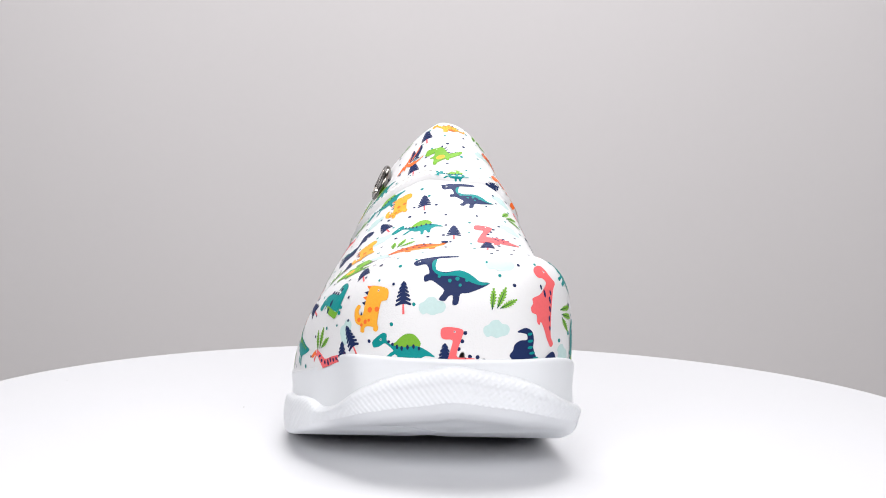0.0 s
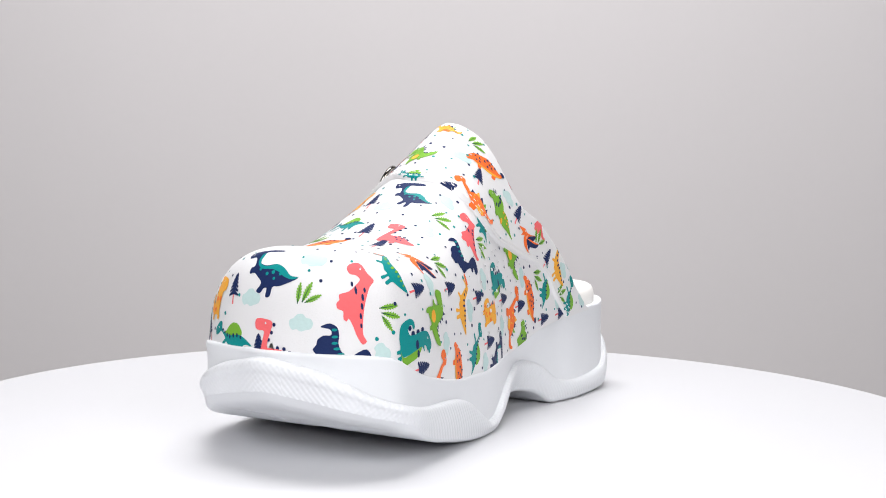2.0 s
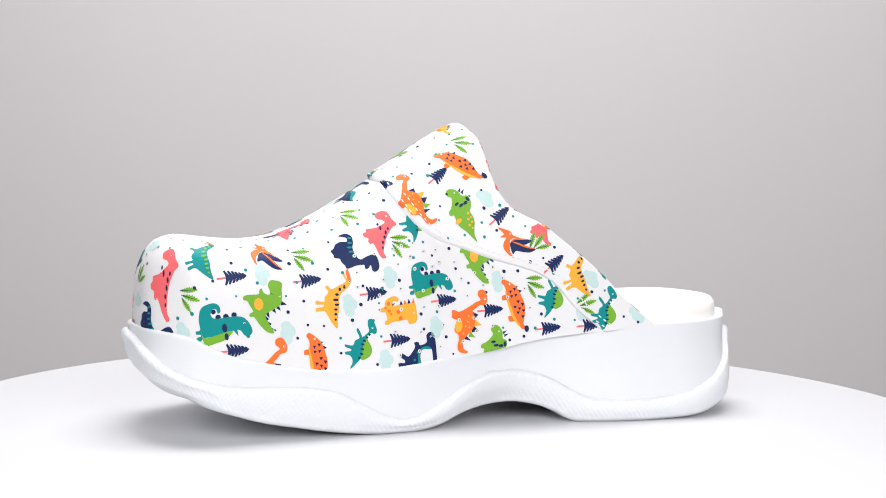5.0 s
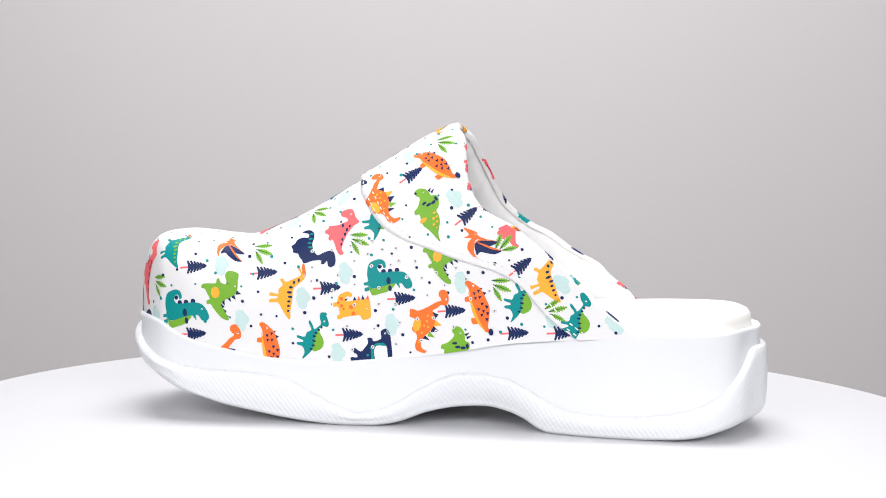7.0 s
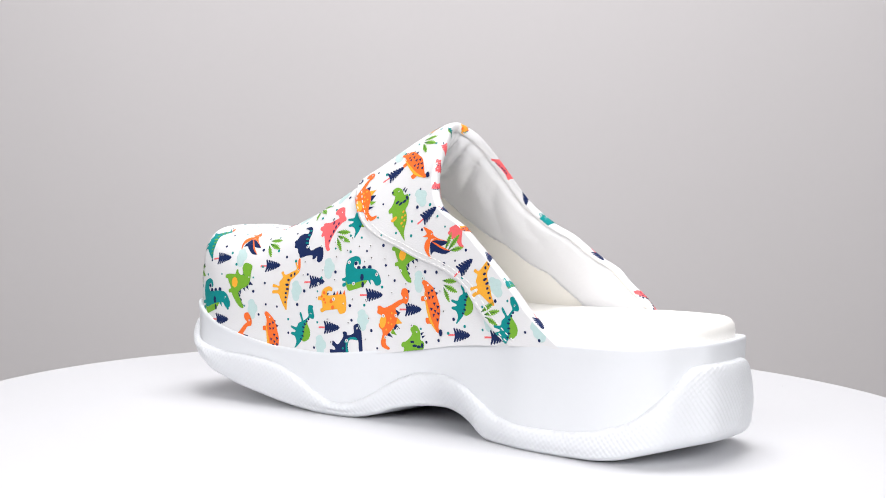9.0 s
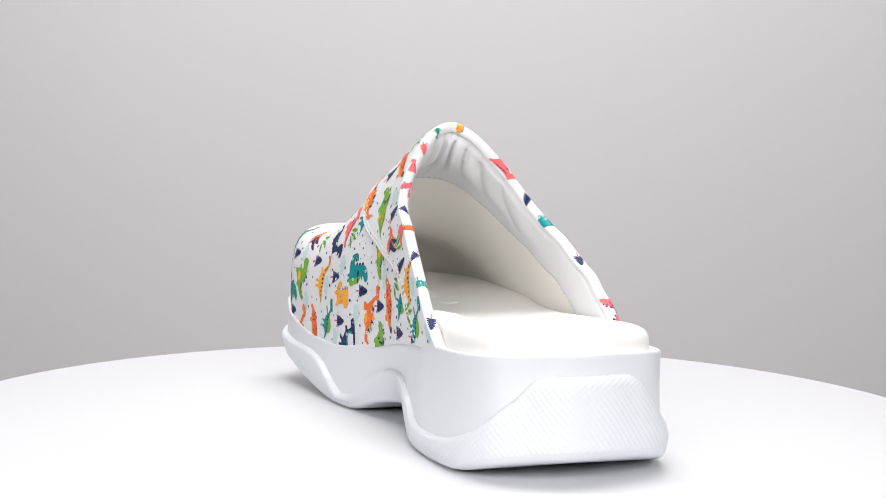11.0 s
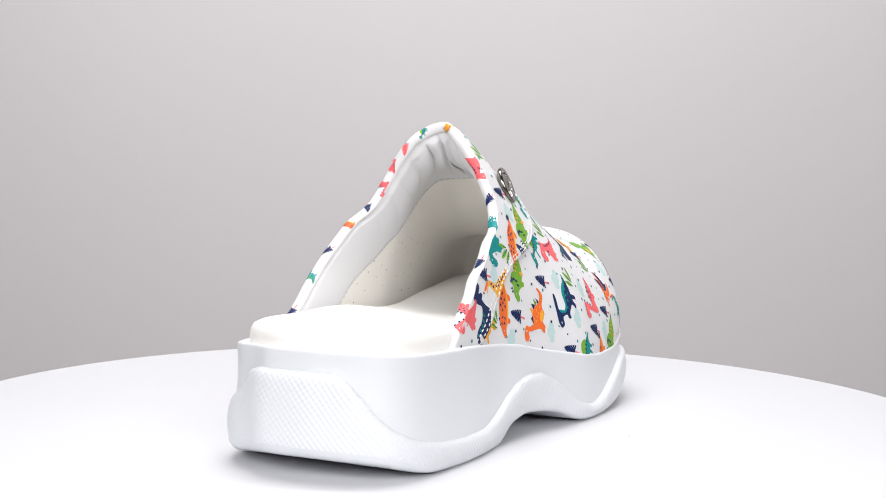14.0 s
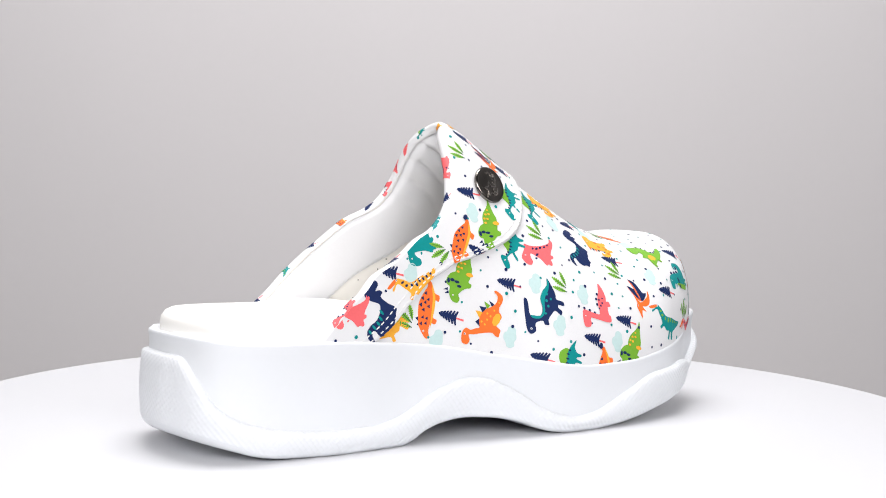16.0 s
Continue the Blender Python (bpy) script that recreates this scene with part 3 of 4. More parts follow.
def armoured(a, b, c):
    return ([(b, tri((-0.35, 0.02), (-0.34, 0.10), (-0.27, 0.06))), (b, tri((-0.29, 0.06), (-0.25, 0.17), (-0.19, 0.11)))]
            + [(a, rounded([(-0.48, -0.18), (-0.46, -0.10), (-0.35, 0.05), (-0.27, 0.10), (-0.14, 0.16), (0.02, 0.21), (0.21, 0.19), (0.37, 0.16), (0.43, 0.24), (0.50, 0.22), (0.46, 0.16), (0.43, 0.10), (0.30, 0.00), (0.29, -0.11), (0.19, -0.13), (0.18, -0.06), (0.03, -0.10), (-0.10, -0.13), (-0.11, -0.22), (-0.19, -0.22), (-0.21, -0.14), (-0.30, -0.14), (-0.38, -0.17), (-0.43, -0.21)]))]
            + [(c, rounded([(-0.30, -0.16), (-0.14, -0.11), (0.02, -0.06), (0.21, 0.00), (0.43, 0.11), (0.28, -0.02), (0.11, -0.09), (-0.08, -0.13)]))]
            + [(b, tri((-0.27, -0.08), (-0.27, -0.02), (-0.21, -0.05))), (b, tri((-0.31, 0.00), (-0.31, 0.06), (-0.25, 0.03))), (b, tri((-0.19, -0.06), (-0.18, 0.00), (-0.13, -0.04))), (b, tri((-0.20, 0.02), (-0.20, 0.08), (-0.14, 0.04))), (b, tri((-0.08, 0.05), (-0.08, 0.12), (-0.02, 0.08))), (b, tri((0.01, -0.02), (0.02, 0.05), (0.07, 0.01))), (b, tri((0.05, 0.07), (0.05, 0.13), (0.11, 0.10))), (b, tri((-0.03, 0.13), (-0.02, 0.20), (0.04, 0.16))), (b, tri((0.12, 0.04), (0.12, 0.10), (0.18, 0.06))), (b, tri((0.09, 0.14), (0.10, 0.21), (0.15, 0.17))), (b, tri((0.20, 0.12), (0.20, 0.19), (0.26, 0.15)))]
            + [(b, oval(*q, 8)) for q in ((0.45, 0.21, 0.064, 0.045),)]
            + eye(-0.39, -0.06))


def frilled(a, b, c):
    return ([(b, tri((-0.38, 0.32), (-0.40, 0.42), (-0.32, 0.34))), (b, tri((-0.32, 0.35), (-0.33, 0.46), (-0.26, 0.36)))]
            + [(a, rounded([(-0.53, 0.10), (-0.44, 0.06), (-0.36, 0.10), (-0.27, 0.03), (-0.20, -0.07), (-0.17, -0.17), (-0.09, -0.19), (-0.06, -0.12), (0.06, -0.16), (0.20, -0.19), (0.32, -0.16), (0.44, -0.14), (0.58, -0.13), (0.69, -0.11), (0.55, -0.06), (0.44, 0.03), (0.33, 0.14), (0.20, 0.20), (0.10, 0.21), (0.05, 0.31), (-0.07, 0.40), (-0.19, 0.40), (-0.24, 0.32), (-0.36, 0.32), (-0.45, 0.29), (-0.53, 0.21)]))]
            + [(b, oval(*q, 8)) for q in ((-0.19, 0.10, 0.029, 0.057), (-0.11, 0.16, 0.030, 0.063), (-0.09, 0.27, 0.034, 0.057), (-0.12, 0.36, 0.057, 0.034),)]
            + [(c, oval(*q, 8)) for q in ((0.10, -0.13, 0.046, 0.091), (0.11, 0.15, 0.025, 0.034), (0.21, 0.15, 0.023, 0.030), (0.20, 0.07, 0.027, 0.034), (0.30, 0.09, 0.023, 0.030), (0.31, 0.00, 0.025, 0.034), (0.40, 0.01, 0.018, 0.025),)]
            + eye(-0.40, 0.23))


def crested(a, b):
    return ([(a, rounded([(0.13, 0.34), (0.14, 0.28), (0.03, 0.26), (-0.10, 0.25), (-0.14, 0.16), (-0.11, 0.06), (-0.00, 0.02), (0.16, 0.04), (0.29, -0.02), (0.39, -0.11), (0.51, -0.13), (0.44, -0.18), (0.26, -0.25), (0.16, -0.26), (0.13, -0.38), (0.06, -0.39), (0.07, -0.28), (0.02, -0.28), (-0.03, -0.34), (-0.10, -0.31), (-0.03, -0.21), (-0.10, -0.13), (-0.18, -0.07), (-0.26, -0.08), (-0.26, -0.00), (-0.20, 0.03), (-0.24, 0.16), (-0.36, 0.16), (-0.41, 0.23), (-0.39, 0.29), (-0.26, 0.33)]))]
            + [(b, rounded([(-0.11, 0.23), (-0.12, 0.07), (-0.00, 0.01), (0.16, 0.04), (0.29, -0.02), (0.39, -0.11), (0.51, -0.13), (0.42, -0.16), (0.29, -0.12), (0.22, -0.07), (0.10, -0.03), (-0.07, -0.02), (-0.16, 0.07), (-0.16, 0.20)]))]
            + [(b, oval(*q, 8)) for q in ((0.24, -0.09, 0.023, 0.023), (0.13, -0.07, 0.026, 0.026), (0.04, -0.09, 0.023, 0.023), (0.16, -0.15, 0.020, 0.020), (-0.08, -0.03, 0.020, 0.020),)]
            + eye(-0.33, 0.24))


def rex(a, b):
    return ([(a, rounded([(-0.49, -0.02), (-0.50, 0.12), (-0.42, 0.19), (-0.31, 0.24), (-0.21, 0.33), (-0.14, 0.24), (-0.03, 0.16), (0.11, 0.09), (0.28, 0.04), (0.40, 0.03), (0.48, 0.08), (0.51, 0.00), (0.41, -0.08), (0.29, -0.13), (0.19, -0.19), (0.22, -0.23), (0.18, -0.28), (0.10, -0.27), (0.06, -0.36), (0.00, -0.37), (-0.04, -0.31), (-0.10, -0.30), (-0.12, -0.13), (-0.18, 0.00), (-0.24, 0.09), (-0.30, 0.03), (-0.33, -0.07), (-0.42, -0.10)]))]
            + [(b, oval(*q, 8)) for q in ((-0.20, -0.06, 0.033, 0.022), (-0.12, -0.01, 0.050, 0.024), (-0.11, 0.14, 0.033, 0.022), (-0.03, 0.09, 0.044, 0.024), (0.07, 0.06, 0.040, 0.024), (0.18, 0.02, 0.036, 0.022), (0.29, 0.01, 0.029, 0.020),)]
            + eye(-0.38, 0.13))


def bronto(a, b):
    return ([(b, oval(*q, 8)) for q in ((-0.07, 0.35, 0.036, 0.036), (-0.12, 0.21, 0.036, 0.036), (-0.18, 0.08, 0.036, 0.036), (0.01, -0.05, 0.036, 0.036), (0.14, -0.06, 0.036, 0.036), (0.25, -0.12, 0.036, 0.036),)]
            + [(a, rounded([(-0.10, 0.38), (-0.14, 0.23), (-0.20, 0.06), (-0.20, -0.06), (0.01, -0.07), (0.18, -0.11), (0.31, -0.18), (0.51, -0.24), (0.39, -0.32), (0.19, -0.35), (0.08, -0.33), (0.07, -0.40), (-0.04, -0.42), (-0.06, -0.33), (-0.23, -0.32), (-0.26, -0.36), (-0.38, -0.35), (-0.40, -0.24), (-0.36, -0.08), (-0.31, 0.10), (-0.29, 0.23), (-0.43, 0.24), (-0.49, 0.30), (-0.48, 0.42), (-0.37, 0.45), (-0.18, 0.43)]))]
            + [(b, oval(*q, 8)) for q in ((0.12, -0.13, 0.026, 0.026), (0.04, -0.20, 0.026, 0.026), (-0.02, -0.14, 0.026, 0.026), (-0.08, -0.08, 0.021, 0.021), (0.15, -0.23, 0.021, 0.021),)]
            + eye(-0.25, 0.37))


def strider(a, b):
    return ([(a, rounded([(-0.36, -0.31), (-0.40, -0.22), (-0.40, -0.12), (-0.33, -0.03), (-0.20, -0.01), (-0.08, -0.03), (0.07, 0.02), (0.16, 0.12), (0.09, 0.26), (0.05, 0.41), (0.15, 0.49), (0.33, 0.51), (0.41, 0.43), (0.38, 0.36), (0.27, 0.33), (0.34, 0.28), (0.35, 0.21), (0.27, 0.19), (0.29, 0.02), (0.33, -0.08), (0.35, -0.17), (0.27, -0.22), (0.23, -0.27), (0.15, -0.31), (0.13, -0.42), (0.07, -0.43), (-0.01, -0.48), (-0.08, -0.41), (-0.16, -0.38), (-0.22, -0.27), (-0.22, -0.14), (-0.30, -0.14), (-0.33, -0.21)]))]
            + [(b, oval(*q, 8)) for q in ((-0.30, -0.08, 0.023, 0.047), (-0.19, -0.08, 0.023, 0.052), (-0.09, -0.09, 0.023, 0.052), (0.00, -0.06, 0.023, 0.058), (0.09, 0.00, 0.023, 0.058),)])


def winged(a, b):
    return ([(b, rounded([(0.49, 0.17), (0.42, 0.02), (0.25, -0.08), (0.13, -0.14), (0.11, -0.24), (-0.08, -0.07), (0.06, 0.02), (0.29, 0.07)]))]
            + [(b, rounded([(0.30, 0.27), (0.26, 0.14), (0.14, 0.02), (-0.07, -0.06), (-0.02, 0.05), (0.11, 0.15)]))]
            + [(a, rounded([(0.49, 0.17), (0.32, 0.07), (0.11, 0.01), (-0.06, -0.02), (0.08, 0.04), (0.29, 0.10)]))]
            + [(a, rounded([(0.30, 0.27), (0.13, 0.17), (-0.01, 0.06), (-0.08, -0.05), (-0.05, 0.07), (0.13, 0.19)]))]
            + [(a, rounded([(0.11, 0.17), (-0.02, 0.10), (-0.11, -0.00), (-0.05, -0.12), (0.04, -0.24), (0.19, -0.29), (0.08, -0.31), (-0.13, -0.26), (-0.21, -0.13), (-0.21, -0.02), (-0.35, -0.11), (-0.30, 0.01), (-0.50, 0.05), (-0.32, 0.12), (-0.20, 0.15), (-0.11, 0.11)]))]
            + eye(-0.19, 0.10))


def conifer(a, b):
    pts = [(0, .58)]
    for k, (w, y) in enumerate(((.11, .42), (.16, .30), (.2, .17), (.24, .04), (.27, -.1), (.29, -.24))):
        pts += [(w * .62, y + .085), (w, y + .02), (w * .9, y - .045), (w * .34, y + .01)]
    half = pts
    body = [Vector(p) for p in half] + [Vector((.0, -.22))] + [Vector((-x, y)) for x, y in half[:0:-1]]
    return [(b, [Vector((-.04, -.56)), Vector((.04, -.56)), Vector((.03, -.15)), Vector((-.03, -.15))]), (a, body)]


def fronds(a, b):
    out = []
    for turn, ox, oy, s in ((0.08, -.3, .06, .66), (0.42, .0, .1, .7), (1.1, .24, -.12, .6)):
        pts = []
        for k in range(15):
            f = k / 14
            w = 0.19 * math.sin(math.pi * (0.10 + 0.86 * f)) * (1.0 if k % 2 else 0.5)
            pts.append((w, -.5 + 1.0 * f + (0.05 if k % 2 else 0.0)))
        leaf = [Vector(p) for p in pts] + [Vector((-x, y)) for x, y in pts[::-1]]
        rib = [Vector((-.028, -.58)), Vector((.028, -.58)), Vector((.012, .26)), Vector((-.012, .26))]
        for ink, shape in ((a, leaf), (b, rib)):
            c, n = math.cos(turn), math.sin(turn)
            out.append((ink, [Vector(((p.x * c + p.y * n) * s + ox, (-p.x * n + p.y * c) * s + oy)) for p in shape]))
    return out


def cloud(a):
    return [(a, rounded([(-.5, -.1), (-.48, .1), (-.3, .2), (-.16, .34), (.08, .36), (.22, .22), (.42, .18), (.52, .0), (.42, -.2), (.2, -.26), (.0, -.32), (-.2, -.24), (-.36, -.28)]))]


def slim_rex(*inks):
    """The same figure drawn out over the stretched toe."""
    return [(ink, [Vector((p.x, p.y * 0.68)) for p in shape]) for ink, shape in rex(*inks)]


DESIGNS = {"slim_rex": slim_rex, "rex": rex, "bronto": bronto, "strider": strider, "striped": striped, "upright": upright, "curled": curled, "chubby": chubby, "sailback": sailback, "plated": plated, "armoured": armoured,
           "frilled": frilled, "crested": crested, "winged": winged, "conifer": conifer, "fronds": fronds, "cloud": cloud}


def bvh_of(ob):
    return BVHTree.FromPolygons([v.co / U for v in ob.data.vertices], [tuple(p.vertices) for p in ob.data.polygons])


def lay(tree, anchor, angle, size, flip, shapes, name, parent, longest=2.2, shift=(0.0, 0.0)):
    """Lays the shapes on the leather round the anchor; up is heelwards, turned by the angle."""
    spot, nor, _, _ = tree.find_nearest(Vector(anchor))
    up = Vector((0, 1, 0.25))
    up = (up - nor * up.dot(nor)).normalized()
    side = up.cross(nor)
    c, s = math.cos(radians(angle)), math.sin(radians(angle))
    e1, e2 = side * c - up * s, side * s + up * c
    if flip:
        e1 = -e1
    verts, faces, slots, mats, past = [], [], [], [], set()
    for depth, (ink, outline) in enumerate(shapes):
        if INK[ink] not in mats:
            mats.append(INK[ink])
        slot = mats.index(INK[ink])
        tris = tessellate_polygon([[Vector((p.x, p.y, 0)) for p in outline]])
        pts = [Vector((p.x, p.y)) for p in outline]
        tris = [tuple(t) for t in tris]
        for _ in range(4):
            mids, nxt, cut_any = {}, [], False

            def middle(i, j):
                k = (min(i, j), max(i, j))
                if k not in mids:
                    mids[k] = len(pts)
                    pts.append((pts[i] + pts[j]) / 2)
                return mids[k]
            for t in tris:
                m = [middle(t[i], t[(i + 1) % 3]) if (pts[t[i]] - pts[t[(i + 1) % 3]]).length * size > longest else None for i in range(3)]
                live = [i for i in range(3) if m[i] is not None]
                if not live:
                    nxt.append(t)
                elif len(live) == 3:
                    cut_any = True
                    nxt += [(t[0], m[0], m[2]), (m[0], t[1], m[1]), (m[2], m[1], t[2]), (m[0], m[1], m[2])]
                elif len(live) == 1:
                    i = live[0]
                    cut_any = True
                    nxt += [(t[i], m[i], t[(i + 2) % 3]), (m[i], t[(i + 1) % 3], t[(i + 2) % 3])]
                else:
                    i = [k for k in range(3) if m[k] is None][0]
                    a, b, d = t[i], t[(i + 1) % 3], t[(i + 2) % 3]
                    mb, md = m[(i + 1) % 3], m[(i + 2) % 3]
                    cut_any = True
                    nxt += [(a, b, mb), (a, mb, md), (md, mb, d)]
            tris = nxt
            if not cut_any:
                break
        base = len(verts)
        for p in pts:
            q = spot + e1 * ((p.x + shift[0]) * size) + e2 * ((p.y + shift[1]) * size)
            w, n2, _, _ = tree.find_nearest(q)
            miss = (q - w) - n2 * (q - w).dot(n2)
            if miss.length > 0.5 + 0.12 * abs((q - w).dot(n2)):
                past.add(len(verts))
            verts.append((w + n2 * (0.10 + 0.02 * min(depth, 16))) * U)
        for t in tris:
            a, b, d = (verts[base + i] for i in t)
            if (b - a).cross(d - a).length > 1e-12 and not all(base + i in past for i in t):
                f = tuple(base + i for i in t)
                if (b - a).cross(d - a).dot(nor) < 0:
                    f = f[::-1]
                faces.append(f)
                slots.append(slot)
    me = mesh_of(name, verts, faces, mats, True, None, slots)
    return part(name, me, parent)


PRINTS = []
PRINTS += [("armoured", "p", *row) for row in (("ONY", 22, 0, 120, -28, 25.5, 0, 0, 0), ("ONY", -44, 21, 86, 34, 25.5, 0, 0, 0),)]
PRINTS += [("armoured", "u", *row) for row in (("ONY", 48, -71, 34, 18, 25.5, 0, 0, 0), ("ONY", 34, 24, 56, 9, 25.5, 0, 0, 0), ("ONY", -51, 43, 58, 15, 25.5, 0, 0, 0), ("ONY", -65, -45, 31, 3, 25.5, 0, -0.19, -0.13), ("ONY", -11, -89, 85, -2, 25.5, 0, 0, 0),)]
PRINTS += [("bronto", "u", *row) for row in (("PN", -57, -47, 56, -11, 21.5, 0, 0, 0), ("PN", 10, -146, 50, -22, 22, 0, 0, 0), ("PN", 22, -77, 90, 1, 20, 0, 0, 0),)]
PRINTS += [("chubby", "u", *row) for row in (("YNO", 42, -33, 55, 9, 21, 1, 0, 0), ("YNO", -34, -68, 81, 0, 21, 1, 0, 0), ("YNO", -59, 3, 36, 6, 21, 1, 0.43, -0.15), ("YNO", -28, -135, 65, 63, 23, 1, 0, 0), ("YNO", -21, -43, 101, 13, 21, 1, 0, 0),)]
PRINTS += [("cloud", "p", *row) for row in (("M", 17, -14, 124, -31, 9.8, 0, 0, 0), ("M", 28, 11, 105, -27, 9.8, 0, 0, 0), ("M", 35, 62, 68, -26, 9.8, 0, 0, 0), ("M", 35, 86, 51, -26, 9.8, 0, 0, 0), ("M", -49, 51, 73, 2, 9.8, 0, 0, 0), ("M", -38, 11, 99, 0, 9.8, 0, 0, 0), ("M", -14, -16, 122, 7, 9.8, 0, 0, 0),)]
PRINTS += [("cloud", "u", *row) for row in (("M", 47, -95, 72, 4, 9.8, 0, 0, 0), ("M", 49, -84, 47, 9, 9.8, 0, 0, 0), ("M", 46, -128, 47, 7, 9.8, 0, 0, 0), ("M", 28, -66, 92, 23, 9.8, 0, 0, 0), ("M", 25, -43, 104, 15, 9.8, 0, 0, 0), ("M", 41, -37, 70, 7, 9.8, 0, 0, 0), ("M", 45, -56, 58, 8, 9.8, 0, 0, 0), ("M", 39, -15, 47, 10, 9.8, 0, 0, 0), ("M", 34, 16, 67, 8, 9.8, 0, 0, 0), ("M", 44, -39, 33, 10, 9.8, 0, 0, 0),)]
PRINTS += [("cloud", "u", *row) for row in (("M", 34, 58, 53, 9, 9.8, 0, 0, 0), ("M", -52, -15, 67, 9, 9.8, 0, 0, 0), ("M", -55, -41, 61, 5, 9.8, 0, 0, 0), ("M", -57, 3, 44, 6, 9.8, 0, 0, 0), ("M", -60, -23, 48, 8, 9.8, 0, 0, 0), ("M", -63, -56, 39, 3, 9.8, 0, 0, 0), ("M", -53, 40, 44, 5, 9.8, 0, 0, 0), ("M", -31, -41, 93, -6, 9.8, 0, 0, 0), ("M", -27, -65, 87, -12, 9.8, 0, 0, 0), ("M", -26, -94, 82, 42, 9.8, 0, 0, 0),)]
PRINTS += [("cloud", "u", *row) for row in (("M", -48, -90, 67, 10, 9.8, 0, 0, 0), ("M", -4, -144, 67, 21, 10, 0, 0, 0), ("M", 20, -145, 59, -32, 9.8, 0, 0, 0), ("M", 21, -138, 83, -3, 11, 0, 0, 0), ("M", -37, -128, 55, -9, 9.8, 0, 0, 0), ("M", 1, -57, 101, 1, 9.8, 0, 0, 0),)]
PRINTS += [("conifer", "p", *row) for row in (("NP", 22, -35, 111, 18, 11.4, 0, 0, 0), ("NP", 24, -11, 115, -29, 11.4, 0, 0, 0), ("NP", 31, 17, 97, -27, 11.4, 0, 0, 0), ("NP", 35, 43, 75, -26, 11.4, 0, 0, 0), ("NP", -48, 61, 74, 1, 11.4, 0, 0, 0), ("NP", -33, 10, 108, 0, 11.4, 0, 0, 0), ("NP", -46, 13, 81, 24, 11.4, 0, 0, 0), ("NP", -15, -22, 118, 6, 11.4, 0, 0, 0), ("NP", -9, -3, 133, 6, 11.4, 0, 0, 0),)]
PRINTS += [("conifer", "u", *row) for row in (("NP", 49, -108, 71, 6, 11.4, 0, 0, 0), ("NP", 45, -75, 69, 6, 11.4, 0, 0, 0), ("NP", 51, -107, 40, 9, 11.4, 0, 0, 0), ("NP", 43, -45, 63, 8, 11.4, 0, 0, 0), ("NP", 38, -11, 59, 9, 11.4, 0, 0, 0), ("NP", 35, 12, 54, 9, 11.4, 0, 0, 0), ("NP", 43, -34, 42, 10, 11.4, 0, 0, 0), ("NP", 34, 41, 45, 9, 11.4, 0, 0, 0), ("NP", 34, 62, 46, 9, 11.4, 0, 0, 0), ("NP", 31, -8, 91, 5, 11.4, 0, 0, 0),)]
PRINTS += [("conifer", "u", *row) for row in (("NP", -26, -55, 92, -16, 11.4, 0, 0, 0), ("NP", -41, -71, 75, 6, 11.4, 0, 0, 0), ("NP", -50, -1, 67, 6, 11.4, 0, 0, 0), ("NP", -52, 32, 54, 5, 11.4, 0, 0, 0), ("NP", -63, -42, 41, 4, 11.4, 0, 0, 0), ("NP", -60, -64, 48, 4, 11.4, 0, 0, 0), ("NP", -62, -12, 34, 6, 11.4, 0, 0, 0), ("NP", -52, -98, 60, -5, 11.4, 0, 0, 0), ("NP", -56, 18, 39, 5, 11.4, 0, -0.42, -0.09), ("NP", -15, -141, 70, 31, 11.4, 0, 0, 0),)]
PRINTS += [("conifer", "u", *row) for row in (("NP", 1, -146, 49, 16, 11.4, 0, 0, -0.15), ("NP", -35, -131, 52, 34, 11.4, 0, 0, 0), ("NP", -31, -121, 77, 4, 11.4, 0, 0, 0), ("NP", -38, -128, 47, 68, 11.4, 0, -0.08, -0.19), ("NP", -9, -50, 103, 4, 11.4, 0, 0, 0), ("NP", 4, -75, 91, 0, 11.4, 0, 0, 0), ("NP", 18, -87, 86, 2, 11.4, 0, 0, 0),)]
PRINTS += [("crested", "u", *row) for row in (("NT", 42, -23, 34, 10, 26, 0, 0, 0), ("NT", -57, -16, 56, -6, 29, 0, 0, 0), ("NT", 1, -141, 79, 4, 32, 0, 0, 0), ("NT", 9, -48, 107, -1, 26, 0, 0, 0),)]
PRINTS += [("curled", "u", *row) for row in (("TNG", 51, -111, 52, 8, 25, 1, 0, 0), ("TNG", 38, -17, 69, 8, 23, 1, 0, 0), ("TNG", -43, -113, 66, -26, 22, 0, 0, 0),)]
PRINTS += [("frilled", "p", *row) for row in (("GNY", 31, -2, 98, -27, 22, 0, 0, 0), ("GNY", -41, 2, 92, -14, 22, 0, 0, 0),)]
PRINTS += [("frilled", "u", *row) for row in (("GNY", 36, 12, 35, 10, 22, 0, 0, 0), ("GNY", -48, 23, 70, 2, 22, 0, 0, 0), ("GNY", -64, -66, 34, 2, 22, 0, 0, 0),)]
PRINTS += [("fronds", "p", *row) for row in (("GD", 33, 36, 85, -62, 11.5, 0, 0, 0), ("GD", 15, 3, 130, -6, 11.5, 0, 0, 0), ("GD", 35, 60, 56, -26, 11.5, 0, 0, 0), ("GD", -46, 35, 82, -61, 11.5, 0, 0, 0), ("GD", -19, 7, 127, 1, 11.5, 0, 0, 0),)]
